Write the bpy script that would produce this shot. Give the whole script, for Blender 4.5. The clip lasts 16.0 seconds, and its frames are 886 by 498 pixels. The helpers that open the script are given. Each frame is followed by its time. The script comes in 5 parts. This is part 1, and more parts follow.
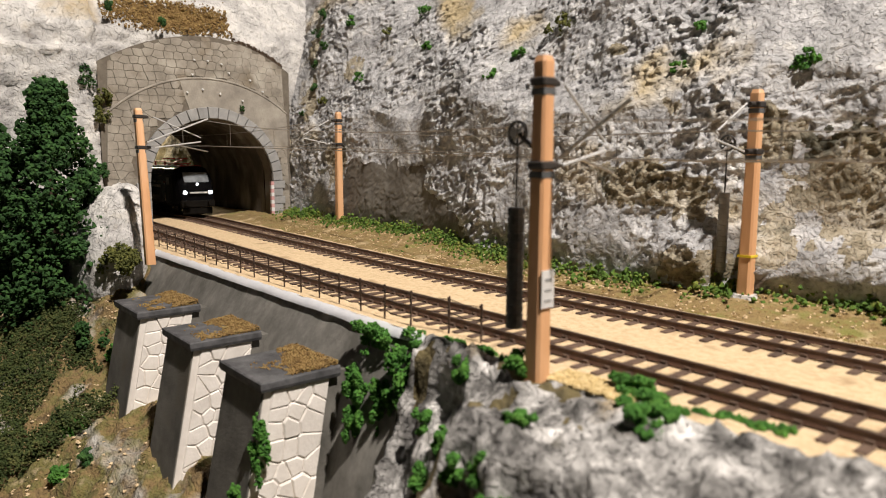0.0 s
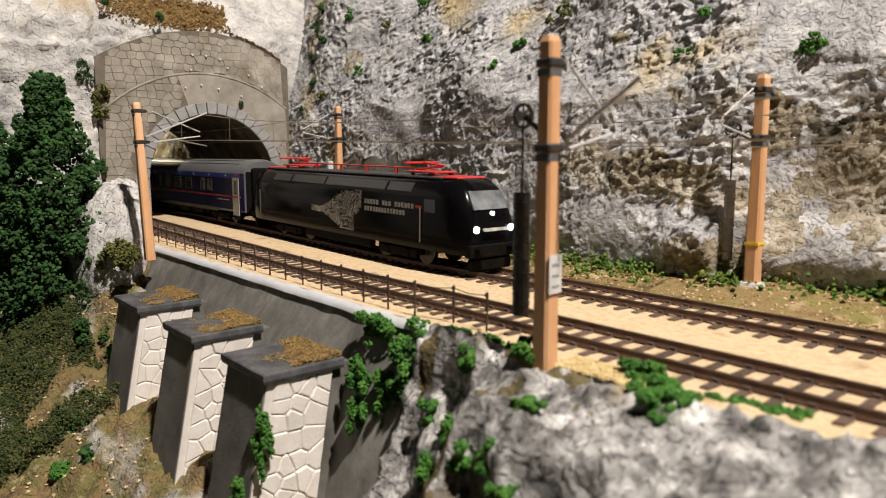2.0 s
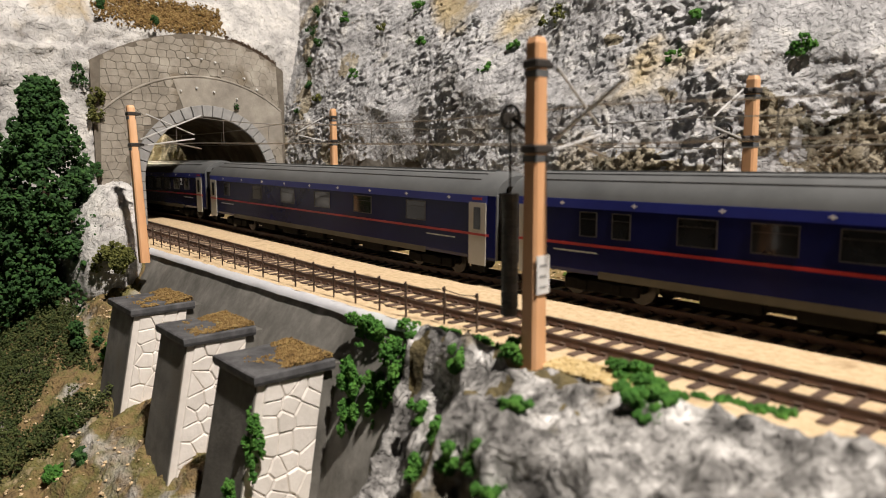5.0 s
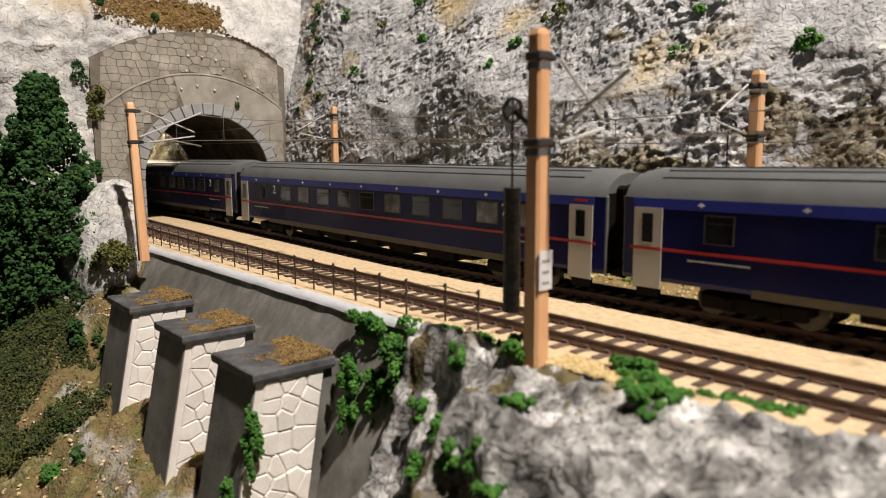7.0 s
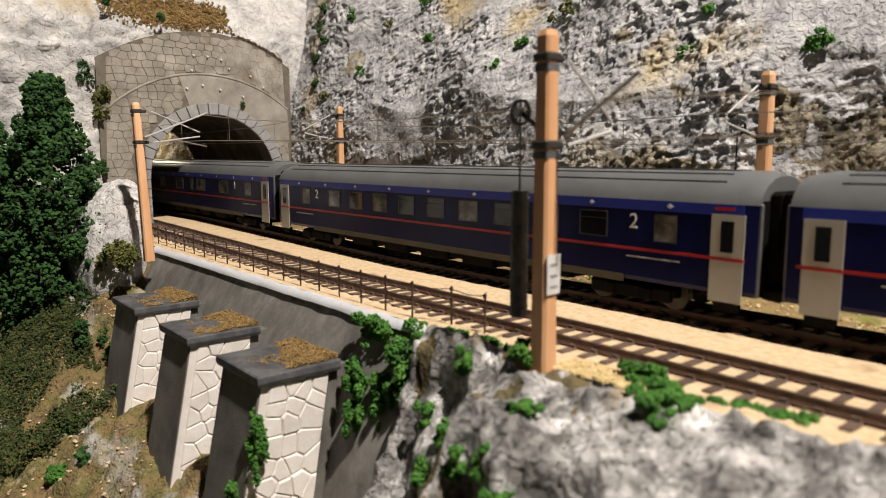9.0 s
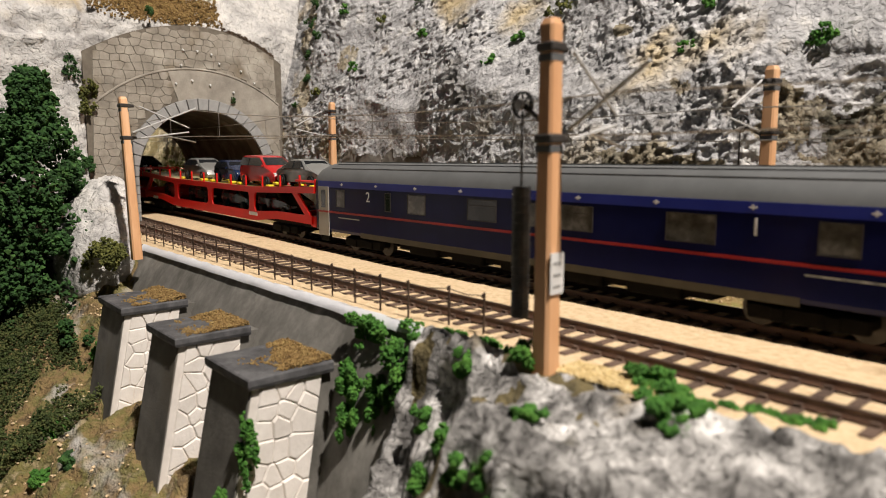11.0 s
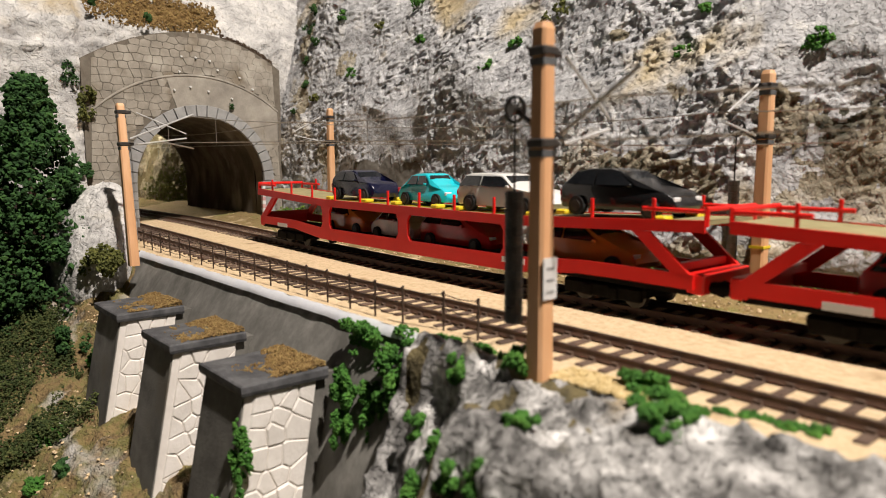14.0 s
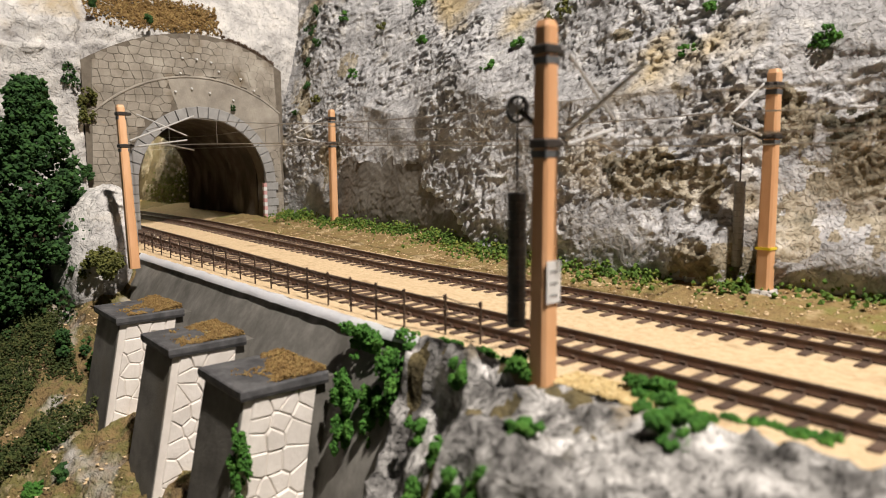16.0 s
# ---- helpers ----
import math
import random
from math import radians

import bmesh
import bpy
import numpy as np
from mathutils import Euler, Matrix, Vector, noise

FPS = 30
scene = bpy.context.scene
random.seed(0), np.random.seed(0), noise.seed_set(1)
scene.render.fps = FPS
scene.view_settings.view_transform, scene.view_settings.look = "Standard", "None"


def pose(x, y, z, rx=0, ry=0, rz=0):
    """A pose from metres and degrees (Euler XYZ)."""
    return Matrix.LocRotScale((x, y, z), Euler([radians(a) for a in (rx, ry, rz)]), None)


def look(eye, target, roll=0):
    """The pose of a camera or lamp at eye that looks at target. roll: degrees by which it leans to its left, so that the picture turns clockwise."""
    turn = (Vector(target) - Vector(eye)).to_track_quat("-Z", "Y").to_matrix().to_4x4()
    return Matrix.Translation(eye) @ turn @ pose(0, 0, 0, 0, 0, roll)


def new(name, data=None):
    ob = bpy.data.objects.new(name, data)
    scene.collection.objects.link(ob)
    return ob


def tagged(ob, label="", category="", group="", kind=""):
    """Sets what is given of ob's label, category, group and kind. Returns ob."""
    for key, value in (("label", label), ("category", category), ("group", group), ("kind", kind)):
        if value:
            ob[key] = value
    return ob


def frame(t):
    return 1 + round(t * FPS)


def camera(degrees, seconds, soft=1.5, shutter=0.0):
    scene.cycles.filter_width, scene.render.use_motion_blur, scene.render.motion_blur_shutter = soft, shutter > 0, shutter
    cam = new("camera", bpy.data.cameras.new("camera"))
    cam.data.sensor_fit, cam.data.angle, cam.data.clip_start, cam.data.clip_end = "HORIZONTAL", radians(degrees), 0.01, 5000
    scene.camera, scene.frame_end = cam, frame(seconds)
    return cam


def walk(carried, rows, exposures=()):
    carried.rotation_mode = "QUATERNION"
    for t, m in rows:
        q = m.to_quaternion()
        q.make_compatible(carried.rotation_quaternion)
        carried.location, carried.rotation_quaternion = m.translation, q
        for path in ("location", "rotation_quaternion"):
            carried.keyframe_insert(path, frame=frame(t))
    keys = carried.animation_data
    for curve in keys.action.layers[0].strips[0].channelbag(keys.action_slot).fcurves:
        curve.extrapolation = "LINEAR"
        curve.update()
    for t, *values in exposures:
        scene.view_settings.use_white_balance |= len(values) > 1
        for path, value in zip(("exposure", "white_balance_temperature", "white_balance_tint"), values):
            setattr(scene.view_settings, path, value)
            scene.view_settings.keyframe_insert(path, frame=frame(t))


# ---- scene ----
cam = camera(66.0, 16.0, soft=1.0, shutter=0.07)
cam.data.dof.use_dof = True
cam.data.dof.focus_distance = 0.385
cam.data.dof.aperture_fstop = 19.0
PATH = [
    (0, (0.18372, -0.15267, 0.05490), (-1.33272, 1.12503, -0.20564), 0.285),
    (0.5, (0.18174, -0.15258, 0.05402), (-1.33229, 1.12675, -0.21246), 0.182),
    (1, (0.18081, -0.15214, 0.05282), (-1.33099, 1.13025, -0.21163), 0.051),
    (1.5, (0.18081, -0.15206, 0.05293), (-1.33231, 1.12913, -0.20980), -0.138),
    (2, (0.18064, -0.15204, 0.05111), (-1.33446, 1.12647, -0.21327), -0.187),
    (2.5, (0.18074, -0.15144, 0.05104), (-1.33847, 1.12155, -0.21639), -0.280),
    (3, (0.18211, -0.15129, 0.05152), (-1.32950, 1.13004, -0.21904), -0.308),
    (3.5, (0.18125, -0.15019, 0.05025), (-1.33330, 1.12844, -0.21670), -0.407),
    (4, (0.18202, -0.15015, 0.05079), (-1.32734, 1.13609, -0.20886), -0.373),
    (6.5, (0.18315, -0.15022, 0.05005), (-1.33912, 1.12182, -0.20414), -0.318),
    (7, (0.18101, -0.14829, 0.04908), (-1.33654, 1.12900, -0.20700), -0.333),
    (7.5, (0.17828, -0.14661, 0.04760), (-1.34115, 1.12684, -0.21634), -0.413),
    (8, (0.17852, -0.14647, 0.04804), (-1.34135, 1.12712, -0.21268), -0.407),
    (8.5, (0.17906, -0.14674, 0.04837), (-1.33911, 1.12950, -0.20931), -0.296),
    (9, (0.17922, -0.14741, 0.04997), (-1.34729, 1.11861, -0.20883), -0.276),
    (11.5, (0.17196, -0.14313, 0.04850), (-1.33563, 1.14473, -0.21338), -0.123),
    (12, (0.17226, -0.14217, 0.04824), (-1.33607, 1.14543, -0.21061), -0.168),
    (12.5, (0.17196, -0.14169, 0.04821), (-1.33957, 1.14285, -0.20717), -0.195),
    (13, (0.17192, -0.14194, 0.04909), (-1.33812, 1.14482, -0.20398), -0.200),
    (13.5, (0.17346, -0.14212, 0.04843), (-1.33816, 1.14447, -0.19587), -0.268),
    (14, (0.17336, -0.14198, 0.04859), (-1.34106, 1.14108, -0.19691), -0.261),
    (14.5, (0.17238, -0.14119, 0.04879), (-1.34345, 1.13965, -0.19968), -0.288),
    (15, (0.17182, -0.14026, 0.04915), (-1.34307, 1.14168, -0.19931), -0.329),
    (15.5, (0.17187, -0.14023, 0.04860), (-1.34294, 1.14340, -0.19155), -0.394),
    (16, (0.17118, -0.13958, 0.04855), (-1.34936, 1.13695, -0.19323), -0.405),
]
walk(cam, [(t, look(eye, target, roll)) for t, eye, target, roll in PATH])

# ---- light: ceiling spot of the exhibition room, added low lamp beyond the tunnel, dim room ----
world = bpy.data.worlds.new("room_light")
scene.world = world
world.use_nodes = True
world.node_tree.nodes["Background"].inputs[0].default_value = (1.0, 0.93, 0.84, 1)
world.node_tree.nodes["Background"].inputs[1].default_value = 0.0038


def room_lamp(eye, target, watts, size, colour):
    data = bpy.data.lights.new("unseen_lamp", "AREA")
    data.energy, data.size, data.color, data.shape = watts, size, colour, "DISK"
    ob = new("unseen_lamp", data)
    ob.matrix_world = look(eye, target)
    return ob


room_lamp((0.70, -0.010, 1.30), (-0.1, 0.05, 0.0), 40.0, 0.05, (1.0, 0.905, 0.81))
# unseen warm lamp hung low, added to brighten the tunnel and coach roofs
room_lamp((-0.95, 0.150, 0.17), (-0.42, 0.085, 0.045), 0.8, 0.05, (1.0, 0.86, 0.60))

# ---- materials ----


def material(name, stops, scale=200.0, rough=0.8, bump=0.3, depth=0.0004, fine=900.0, metal=0.0, emit=None, detail=6.0,
             coat=0.0, stain=None, each=0.0, stretch=(1, 1, 1), spec=0.5, stain2=None, flake=None):
    """stops: colours along a broad noise; stain: (colour, scale, threshold) for patches; flake: (scale, height) of crisp-edged flakes; each: brightness change per object."""
    m = bpy.data.materials.new(name)
    m.use_nodes = True
    n, l = m.node_tree.nodes, m.node_tree.links
    b = n["Principled BSDF"]
    co = n.new("ShaderNodeTexCoord")
    mp = n.new("ShaderNodeMapping")
    mp.inputs["Scale"].default_value = stretch
    l.new(co.outputs["Object"], mp.inputs["Vector"])
    big = n.new("ShaderNodeTexNoise")
    big.inputs["Scale"].default_value, big.inputs["Detail"].default_value, big.inputs["Roughness"].default_value = scale, detail, 0.65
    l.new(mp.outputs[0], big.inputs["Vector"])
    ramp = n.new("ShaderNodeValToRGB")
    for i, c in enumerate(stops):
        at = 0.32 + 0.36 * i / max(1, len(stops) - 1)
        e = ramp.color_ramp.elements[i] if i < 2 else ramp.color_ramp.elements.new(at)
        e.position, e.color = at, (*c, 1)
    if len(stops) == 1:
        ramp.color_ramp.elements[1].color = (*stops[0], 1)
    l.new(big.outputs["Fac"], ramp.inputs["Fac"])
    colour = ramp.outputs["Color"]
    for stain in (stain, stain2):
        if not stain:
            continue
        patch = n.new("ShaderNodeTexNoise")
        patch.inputs["Scale"].default_value, patch.inputs["Detail"].default_value = stain[1], 6.0
        l.new(mp.outputs[0], patch.inputs["Vector"])
        rng = n.new("ShaderNodeMapRange")
        rng.inputs["From Min"].default_value, rng.inputs["From Max"].default_value = stain[2], stain[2] + 0.12
        l.new(patch.outputs["Fac"], rng.inputs["Value"])
        mix = n.new("ShaderNodeMix")
        mix.data_type = "RGBA"
        l.new(rng.outputs[0], mix.inputs["Factor"])
        l.new(colour, mix.inputs["A"])
        mix.inputs["B"].default_value = (*stain[0], 1)
        colour = mix.outputs["Result"]
    if each:
        info = n.new("ShaderNodeObjectInfo")
        rng = n.new("ShaderNodeMapRange")
        rng.inputs["To Min"].default_value, rng.inputs["To Max"].default_value = 1 - each, 1 + each
        l.new(info.outputs["Random"], rng.inputs["Value"])
        hsv = n.new("ShaderNodeHueSaturation")
        l.new(rng.outputs[0], hsv.inputs["Value"])
        l.new(colour, hsv.inputs["Color"])
        colour = hsv.outputs["Color"]
    l.new(colour, b.inputs["Base Color"])
    b.inputs["Roughness"].default_value, b.inputs["Metallic"].default_value = rough, metal
    b.inputs["Coat Weight"].default_value, b.inputs["Specular IOR Level"].default_value = coat, spec
    if bump:
        small = n.new("ShaderNodeTexNoise")
        small.inputs["Scale"].default_value, small.inputs["Detail"].default_value = fine, 8.0
        l.new(mp.outputs[0], small.inputs["Vector"])
        bp = n.new("ShaderNodeBump")
        bp.inputs["Strength"].default_value, bp.inputs["Distance"].default_value = bump, depth
        l.new(small.outputs["Fac"], bp.inputs["Height"])
        if flake:
            chip = n.new("ShaderNodeTexNoise")
            chip.inputs["Scale"].default_value, chip.inputs["Detail"].default_value, chip.inputs["Distortion"].default_value = flake[0], 5.0, 0.9
            l.new(mp.outputs[0], chip.inputs["Vector"])
            steps = n.new("ShaderNodeValToRGB")
            for i, (at, high) in enumerate(((0.36, 0.0), (0.40, 0.38), (0.50, 0.42), (0.53, 0.8), (0.62, 0.84), (0.65, 1.0))):
                e = steps.color_ramp.elements[i] if i < 2 else steps.color_ramp.elements.new(at)
                e.position, e.color = at, (high, high, high, 1)
            l.new(chip.outputs["Fac"], steps.inputs["Fac"])
            fb = n.new("ShaderNodeBump")
            fb.inputs["Strength"].default_value, fb.inputs["Distance"].default_value = 1.0, flake[1]
            l.new(steps.outputs["Color"], fb.inputs["Height"])
            l.new(fb.outputs[0], bp.inputs["Normal"])
        l.new(bp.outputs[0], b.inputs["Normal"])
    if emit:
        b.inputs["Emission Color"].default_value, b.inputs["Emission Strength"].default_value = (*emit[0], 1), emit[1]
    return m


ROCK = material("painted_plaster_rock", [(0.25, 0.249, 0.256), (0.44, 0.441, 0.455), (0.585, 0.585, 0.60), (0.76, 0.75, 0.73)], 85, 0.95, 0.6, 0.0008, 900,
                stain=((0.55, 0.45, 0.28), 17, 0.56), stain2=((0.24, 0.23, 0.215), 26, 0.625), flake=(260, 0.0018))
# moss and ochre; on the cliff it also paints shade in gaps
ROCK_MOSS_SHADE = material("mossy_ochre_shade_rock", [(0.14, 0.12, 0.08), (0.29, 0.25, 0.175), (0.45, 0.40, 0.31), (0.62, 0.58, 0.51)], 75, 0.95, 0.6, 0.0008, 900,
                     stain=((0.09, 0.088, 0.065), 48, 0.56), flake=(260, 0.0022))
# brown-grey slab paint, darkened further to include the shade of its recess
ROCK_SLAB = material("smooth_brown_rock_with_shade", [(0.085, 0.075, 0.06), (0.15, 0.135, 0.115), (0.24, 0.225, 0.20)], 34, 0.9, 0.5, 0.0006, 300, stain=((0.30, 0.29, 0.27), 60, 0.64))
ROCK_WHITE = material("white_plaster_rock", [(0.34, 0.33, 0.33), (0.56, 0.55, 0.54), (0.72, 0.70, 0.67)], 60, 0.95, 0.8, 0.0010, 600,
                      stain=((0.46, 0.38, 0.26), 22, 0.60), stain2=((0.28, 0.27, 0.26), 45, 0.62), flake=(150, 0.0014))
# strong tone contrast also stands in for dark cavities and lit crests
ROCK_FRONT = material("grey_outcrop_rock", [(0.06, 0.058, 0.055), (0.19, 0.185, 0.18), (0.47, 0.46, 0.45), (0.82, 0.805, 0.79)], 100, 0.95, 0.8, 0.0010, 420,
                      stain=((0.40, 0.30, 0.16), 30, 0.60), stain2=((0.13, 0.12, 0.09), 55, 0.60), flake=(170, 0.0030))
VERGE = material("brown_verge_soil", [(0.16, 0.10, 0.04), (0.27, 0.19, 0.08), (0.20, 0.17, 0.06)], 160, 1.0, 1.0, 0.001, 900, stain=((0.50, 0.38, 0.22), 70, 0.58), stain2=((0.20, 0.19, 0.05), 55, 0.56))
EARTH = material("earth_and_turf", [(0.10, 0.07, 0.035), (0.24, 0.165, 0.075), (0.15, 0.14, 0.045), (0.34, 0.27, 0.16)], 90, 1.0, 1.0, 0.0015, 700, stain=((0.48, 0.465, 0.44), 30, 0.53), flake=(120, 0.0014))
BALLAST = material("sand_ballast", [(0.52, 0.38, 0.22), (0.66, 0.50, 0.31), (0.74, 0.58, 0.38)], 500, 1.0, 1.0, 0.0006, 1500,
                   stain=((0.36, 0.24, 0.13), 60, 0.62))
SKIRT = material("brown_skirt", [(0.05, 0.042, 0.026), (0.08, 0.068, 0.042)], 100, 0.6, 0.0)
ROCK_OLIVE = material("mossy_brown_hollow_rock", [(0.06, 0.05, 0.025), (0.15, 0.12, 0.055), (0.24, 0.20, 0.13)], 45, 0.95, 1.0, 0.002, 420)
SLEEPER = material("sleeper_brown_plastic", [(0.075, 0.045, 0.032), (0.13, 0.085, 0.06)], 400, 0.8, 0.5, 0.0002, 1500, each=0.25)
RAIL = material("rusty_rail_side", [(0.085, 0.043, 0.028), (0.13, 0.072, 0.05)], 300, 0.6, 0.2, 0.0001, 900)
RAILHEAD = material("worn_rail_head", [(0.10, 0.06, 0.045), (0.20, 0.15, 0.12)], 200, 0.45, 0.1, 0.0001, 900, metal=0.6)
WOOD = material("orange_concrete_mast", [(0.60, 0.31, 0.15), (0.70, 0.39, 0.20), (0.78, 0.48, 0.28)], 90, 0.6, 0.25, 0.0002, 900, stretch=(1, 1, 0.15))
FENCE = material("rusty_brown_fence", [(0.045, 0.028, 0.02), (0.09, 0.055, 0.038)], 300, 0.7, 0.2, 0.0001, 900)
IRON = material("dark_iron", [(0.03, 0.028, 0.027), (0.07, 0.06, 0.055)], 300, 0.5, 0.2, 0.0001, 900, metal=0.4)
WEIGHT = material("grey_weights", [(0.06, 0.065, 0.07), (0.12, 0.125, 0.13)], 300, 0.7, 0.2, 0.0001, 900)
ARM = material("pale_grey_bracket", [(0.42, 0.42, 0.42), (0.55, 0.55, 0.55)], 300, 0.6, 0.0)
WIRE = material("silver_wire", [(0.30, 0.28, 0.26), (0.45, 0.43, 0.40)], 300, 0.35, 0.0, metal=0.8)
CONCRETE = material("grey_concrete", [(0.08, 0.077, 0.068), (0.13, 0.124, 0.112), (0.19, 0.182, 0.165)], 60, 0.9, 0.5, 0.0003, 900,
                    stain=((0.10, 0.085, 0.06), 30, 0.60))
# paler than the pier concrete, to put light on the wall into its colour
WALL_CONCRETE = material("pale_wall_concrete", [(0.11, 0.106, 0.095), (0.19, 0.183, 0.168), (0.29, 0.28, 0.257)], 70, 0.9, 0.5, 0.0003, 700, stain=((0.15, 0.13, 0.10), 34, 0.58), stretch=(1, 1, 0.6))
PORTAL = material("portal_stone", [(0.20, 0.18, 0.15), (0.29, 0.262, 0.222), (0.38, 0.348, 0.298)], 70, 0.9, 0.6, 0.0004, 900, stain=((0.19, 0.155, 0.11), 30, 0.57), stain2=((0.42, 0.39, 0.34), 45, 0.60), each=0.05)
PORTAL_SMOOTH = material("portal_plaster", [(0.22, 0.20, 0.175), (0.30, 0.275, 0.238), (0.39, 0.36, 0.312)], 60, 0.9, 0.5, 0.0004, 700, stain=((0.20, 0.165, 0.12), 28, 0.58), stain2=((0.46, 0.43, 0.38), 38, 0.60))
JOINT = material("dark_joint", [(0.12, 0.10, 0.08), (0.18, 0.16, 0.13)], 200, 1.0, 0.3, 0.0002, 900)
VOUSSOIR = material("grey_arch_stone", [(0.25, 0.25, 0.25), (0.34, 0.34, 0.34)], 150, 0.85, 0.4, 0.0002, 900, each=0.12)
LINING = material("tunnel_lining", [(0.028, 0.022, 0.017), (0.075, 0.063, 0.050), (0.17, 0.15, 0.125)], 42, 0.95, 0.6, 0.0006, 400, stain=((0.22, 0.20, 0.175), 38, 0.61), stretch=(1, 1, 0.45))
PIERSTONE = material("white_pier_stone", [(0.70, 0.655, 0.61), (0.78, 0.735, 0.69), (0.85, 0.805, 0.765)], 120, 0.85, 0.5, 0.0003, 900, each=0.07)
PIERJOINT = material("pier_mortar", [(0.70, 0.655, 0.61), (0.80, 0.755, 0.71)], 200, 0.95, 0.3, 0.0002, 900)
CAP = material("slate_cap", [(0.035, 0.035, 0.038), (0.07, 0.07, 0.075), (0.12, 0.12, 0.125)], 150, 0.8, 0.4, 0.0003, 900)
WHITE_EDGE = material("white_painted_edge", [(0.74, 0.76, 0.82), (0.84, 0.85, 0.89)], 120, 0.8, 0.5, 0.0003, 600)
LEAF_DARK = material("dark_foam_leaf", [(0.010, 0.034, 0.007), (0.022, 0.072, 0.014), (0.055, 0.130, 0.026)], 180, 0.95, 0.6, 0.0005, 1200)
LEAF = material("bright_foam_leaf", [(0.022, 0.085, 0.010), (0.05, 0.16, 0.02), (0.10, 0.24, 0.035)], 220, 0.95, 0.6, 0.0005, 1200)
LEAF_OLIVE = material("olive_foam_leaf", [(0.05, 0.055, 0.012), (0.10, 0.11, 0.025), (0.17, 0.17, 0.04)], 220, 0.95, 0.6, 0.0005, 1200)
DRYGRASS = material("dry_turf", [(0.10, 0.06, 0.02), (0.24, 0.15, 0.055), (0.32, 0.24, 0.09)], 420, 1.0, 0.8, 0.0005, 1300)
STRAW = material("pale_straw_turf", [(0.40, 0.29, 0.12), (0.56, 0.43, 0.21), (0.66, 0.54, 0.32)], 420, 1.0, 0.8, 0.0005, 1300)
WEED = material("mixed_green_weeds", [(0.03, 0.07, 0.010), (0.09, 0.17, 0.022), (0.24, 0.22, 0.045)], 140, 0.95, 0.6, 0.0005, 1200)
SCRUB = material("dark_brown_scrub", [(0.018, 0.034, 0.007), (0.05, 0.072, 0.016), (0.12, 0.12, 0.036)], 220, 0.95, 0.6, 0.0005, 1200)
BARK = material("bark", [(0.05, 0.03, 0.02), (0.10, 0.07, 0.045)], 300, 0.95, 0.6, 0.0004, 900)
BLACK = material("black_loco_paint", [(0.0025, 0.0025, 0.003), (0.0045, 0.0045, 0.005)], 60, 0.15, 0.0, spec=0.09)
DARK = material("underframe_black", [(0.004, 0.0036, 0.0032), (0.010, 0.0085, 0.007)], 300, 0.75, 0.3, 0.0002, 900, spec=0.06)
GLOSS_ROOF = material("glossy_dark_roof_panel", [(0.012, 0.012, 0.013), (0.022, 0.022, 0.024)], 60, 0.30, 0.0, spec=0.7)
ROOF_DARK = material("dark_loco_roof", [(0.03, 0.03, 0.032), (0.05, 0.05, 0.053)], 100, 0.5, 0.1, 0.0001, 900)
BLUE = material("night_blue_coach_paint", [(0.005, 0.0065, 0.044), (0.0085, 0.0105, 0.066)], 40, 0.26, 0.0, spec=0.2)
BLUE_LIGHT = material("bright_blue_band", [(0.020, 0.032, 0.26), (0.030, 0.046, 0.34)], 40, 0.35, 0.0, spec=0.3)
ROOF = material("grey_coach_roof", [(0.095, 0.10, 0.103), (0.13, 0.136, 0.14)], 60, 0.5, 0.1, 0.0001, 900)
CREAM = material("pale_grey_door_paint", [(0.36, 0.355, 0.33), (0.44, 0.43, 0.40)], 60, 0.4, 0.0)
REDLINE = material("red_stripe", [(0.30, 0.012, 0.014), (0.38, 0.018, 0.018)], 60, 0.4, 0.0)
GLASS = material("dark_window_glass", [(0.008, 0.009, 0.011), (0.022, 0.024, 0.027)], 40, 0.08, 0.0, coat=0.15)
# pale grey-blue tone stands in for the reflection on the glass
SCREEN = material("windscreen_painted_reflection", [(0.05, 0.055, 0.06), (0.22, 0.24, 0.26)], 110, 0.06, 0.0, coat=0.5)
GLASS_PALE = material("pale_window_glass", [(0.03, 0.03, 0.027), (0.10, 0.098, 0.09), (0.26, 0.255, 0.24)], 110, 0.15, 0.0, coat=0.2)
WHITE = material("white_print", [(0.66, 0.66, 0.67), (0.74, 0.74, 0.75)], 60, 0.5, 0.0)
LETTER = material("pale_grey_lettering", [(0.20, 0.20, 0.20), (0.36, 0.36, 0.35)], 500, 0.5, 0.0)
PRINT_GREY = material("grey_print", [(0.20, 0.20, 0.19), (0.38, 0.38, 0.36), (0.66, 0.64, 0.58)], 260, 0.5, 0.0, detail=10.0)
RED = material("red_wagon_plastic", [(0.70, 0.010, 0.008), (0.78, 0.016, 0.012)], 60, 0.38, 0.05, 0.0001, 900)
RED_ROOF = material("red_roof_gear", [(0.50, 0.03, 0.03), (0.60, 0.045, 0.04)], 60, 0.45, 0.0)
YELLOW = material("yellow_chock", [(0.72, 0.55, 0.02), (0.80, 0.62, 0.03)], 100, 0.5, 0.0)
DECK = material("tan_deck", [(0.24, 0.21, 0.10), (0.36, 0.31, 0.16)], 150, 0.8, 0.3, 0.0002, 900)
STEEL = material("wheel_steel", [(0.04, 0.036, 0.032), (0.09, 0.08, 0.07)], 200, 0.45, 0.1, 0.0001, 900, metal=0.7)
TYRE = material("rubber_tyre", [(0.012, 0.012, 0.012), (0.022, 0.022, 0.022)], 200, 0.8, 0.1, 0.0001, 900)
LAMP_GLOW = material("headlight_glow", [(0.9, 0.9, 0.9)], 60, 0.3, 0.0, emit=((0.86, 0.92, 1.0), 5.0))
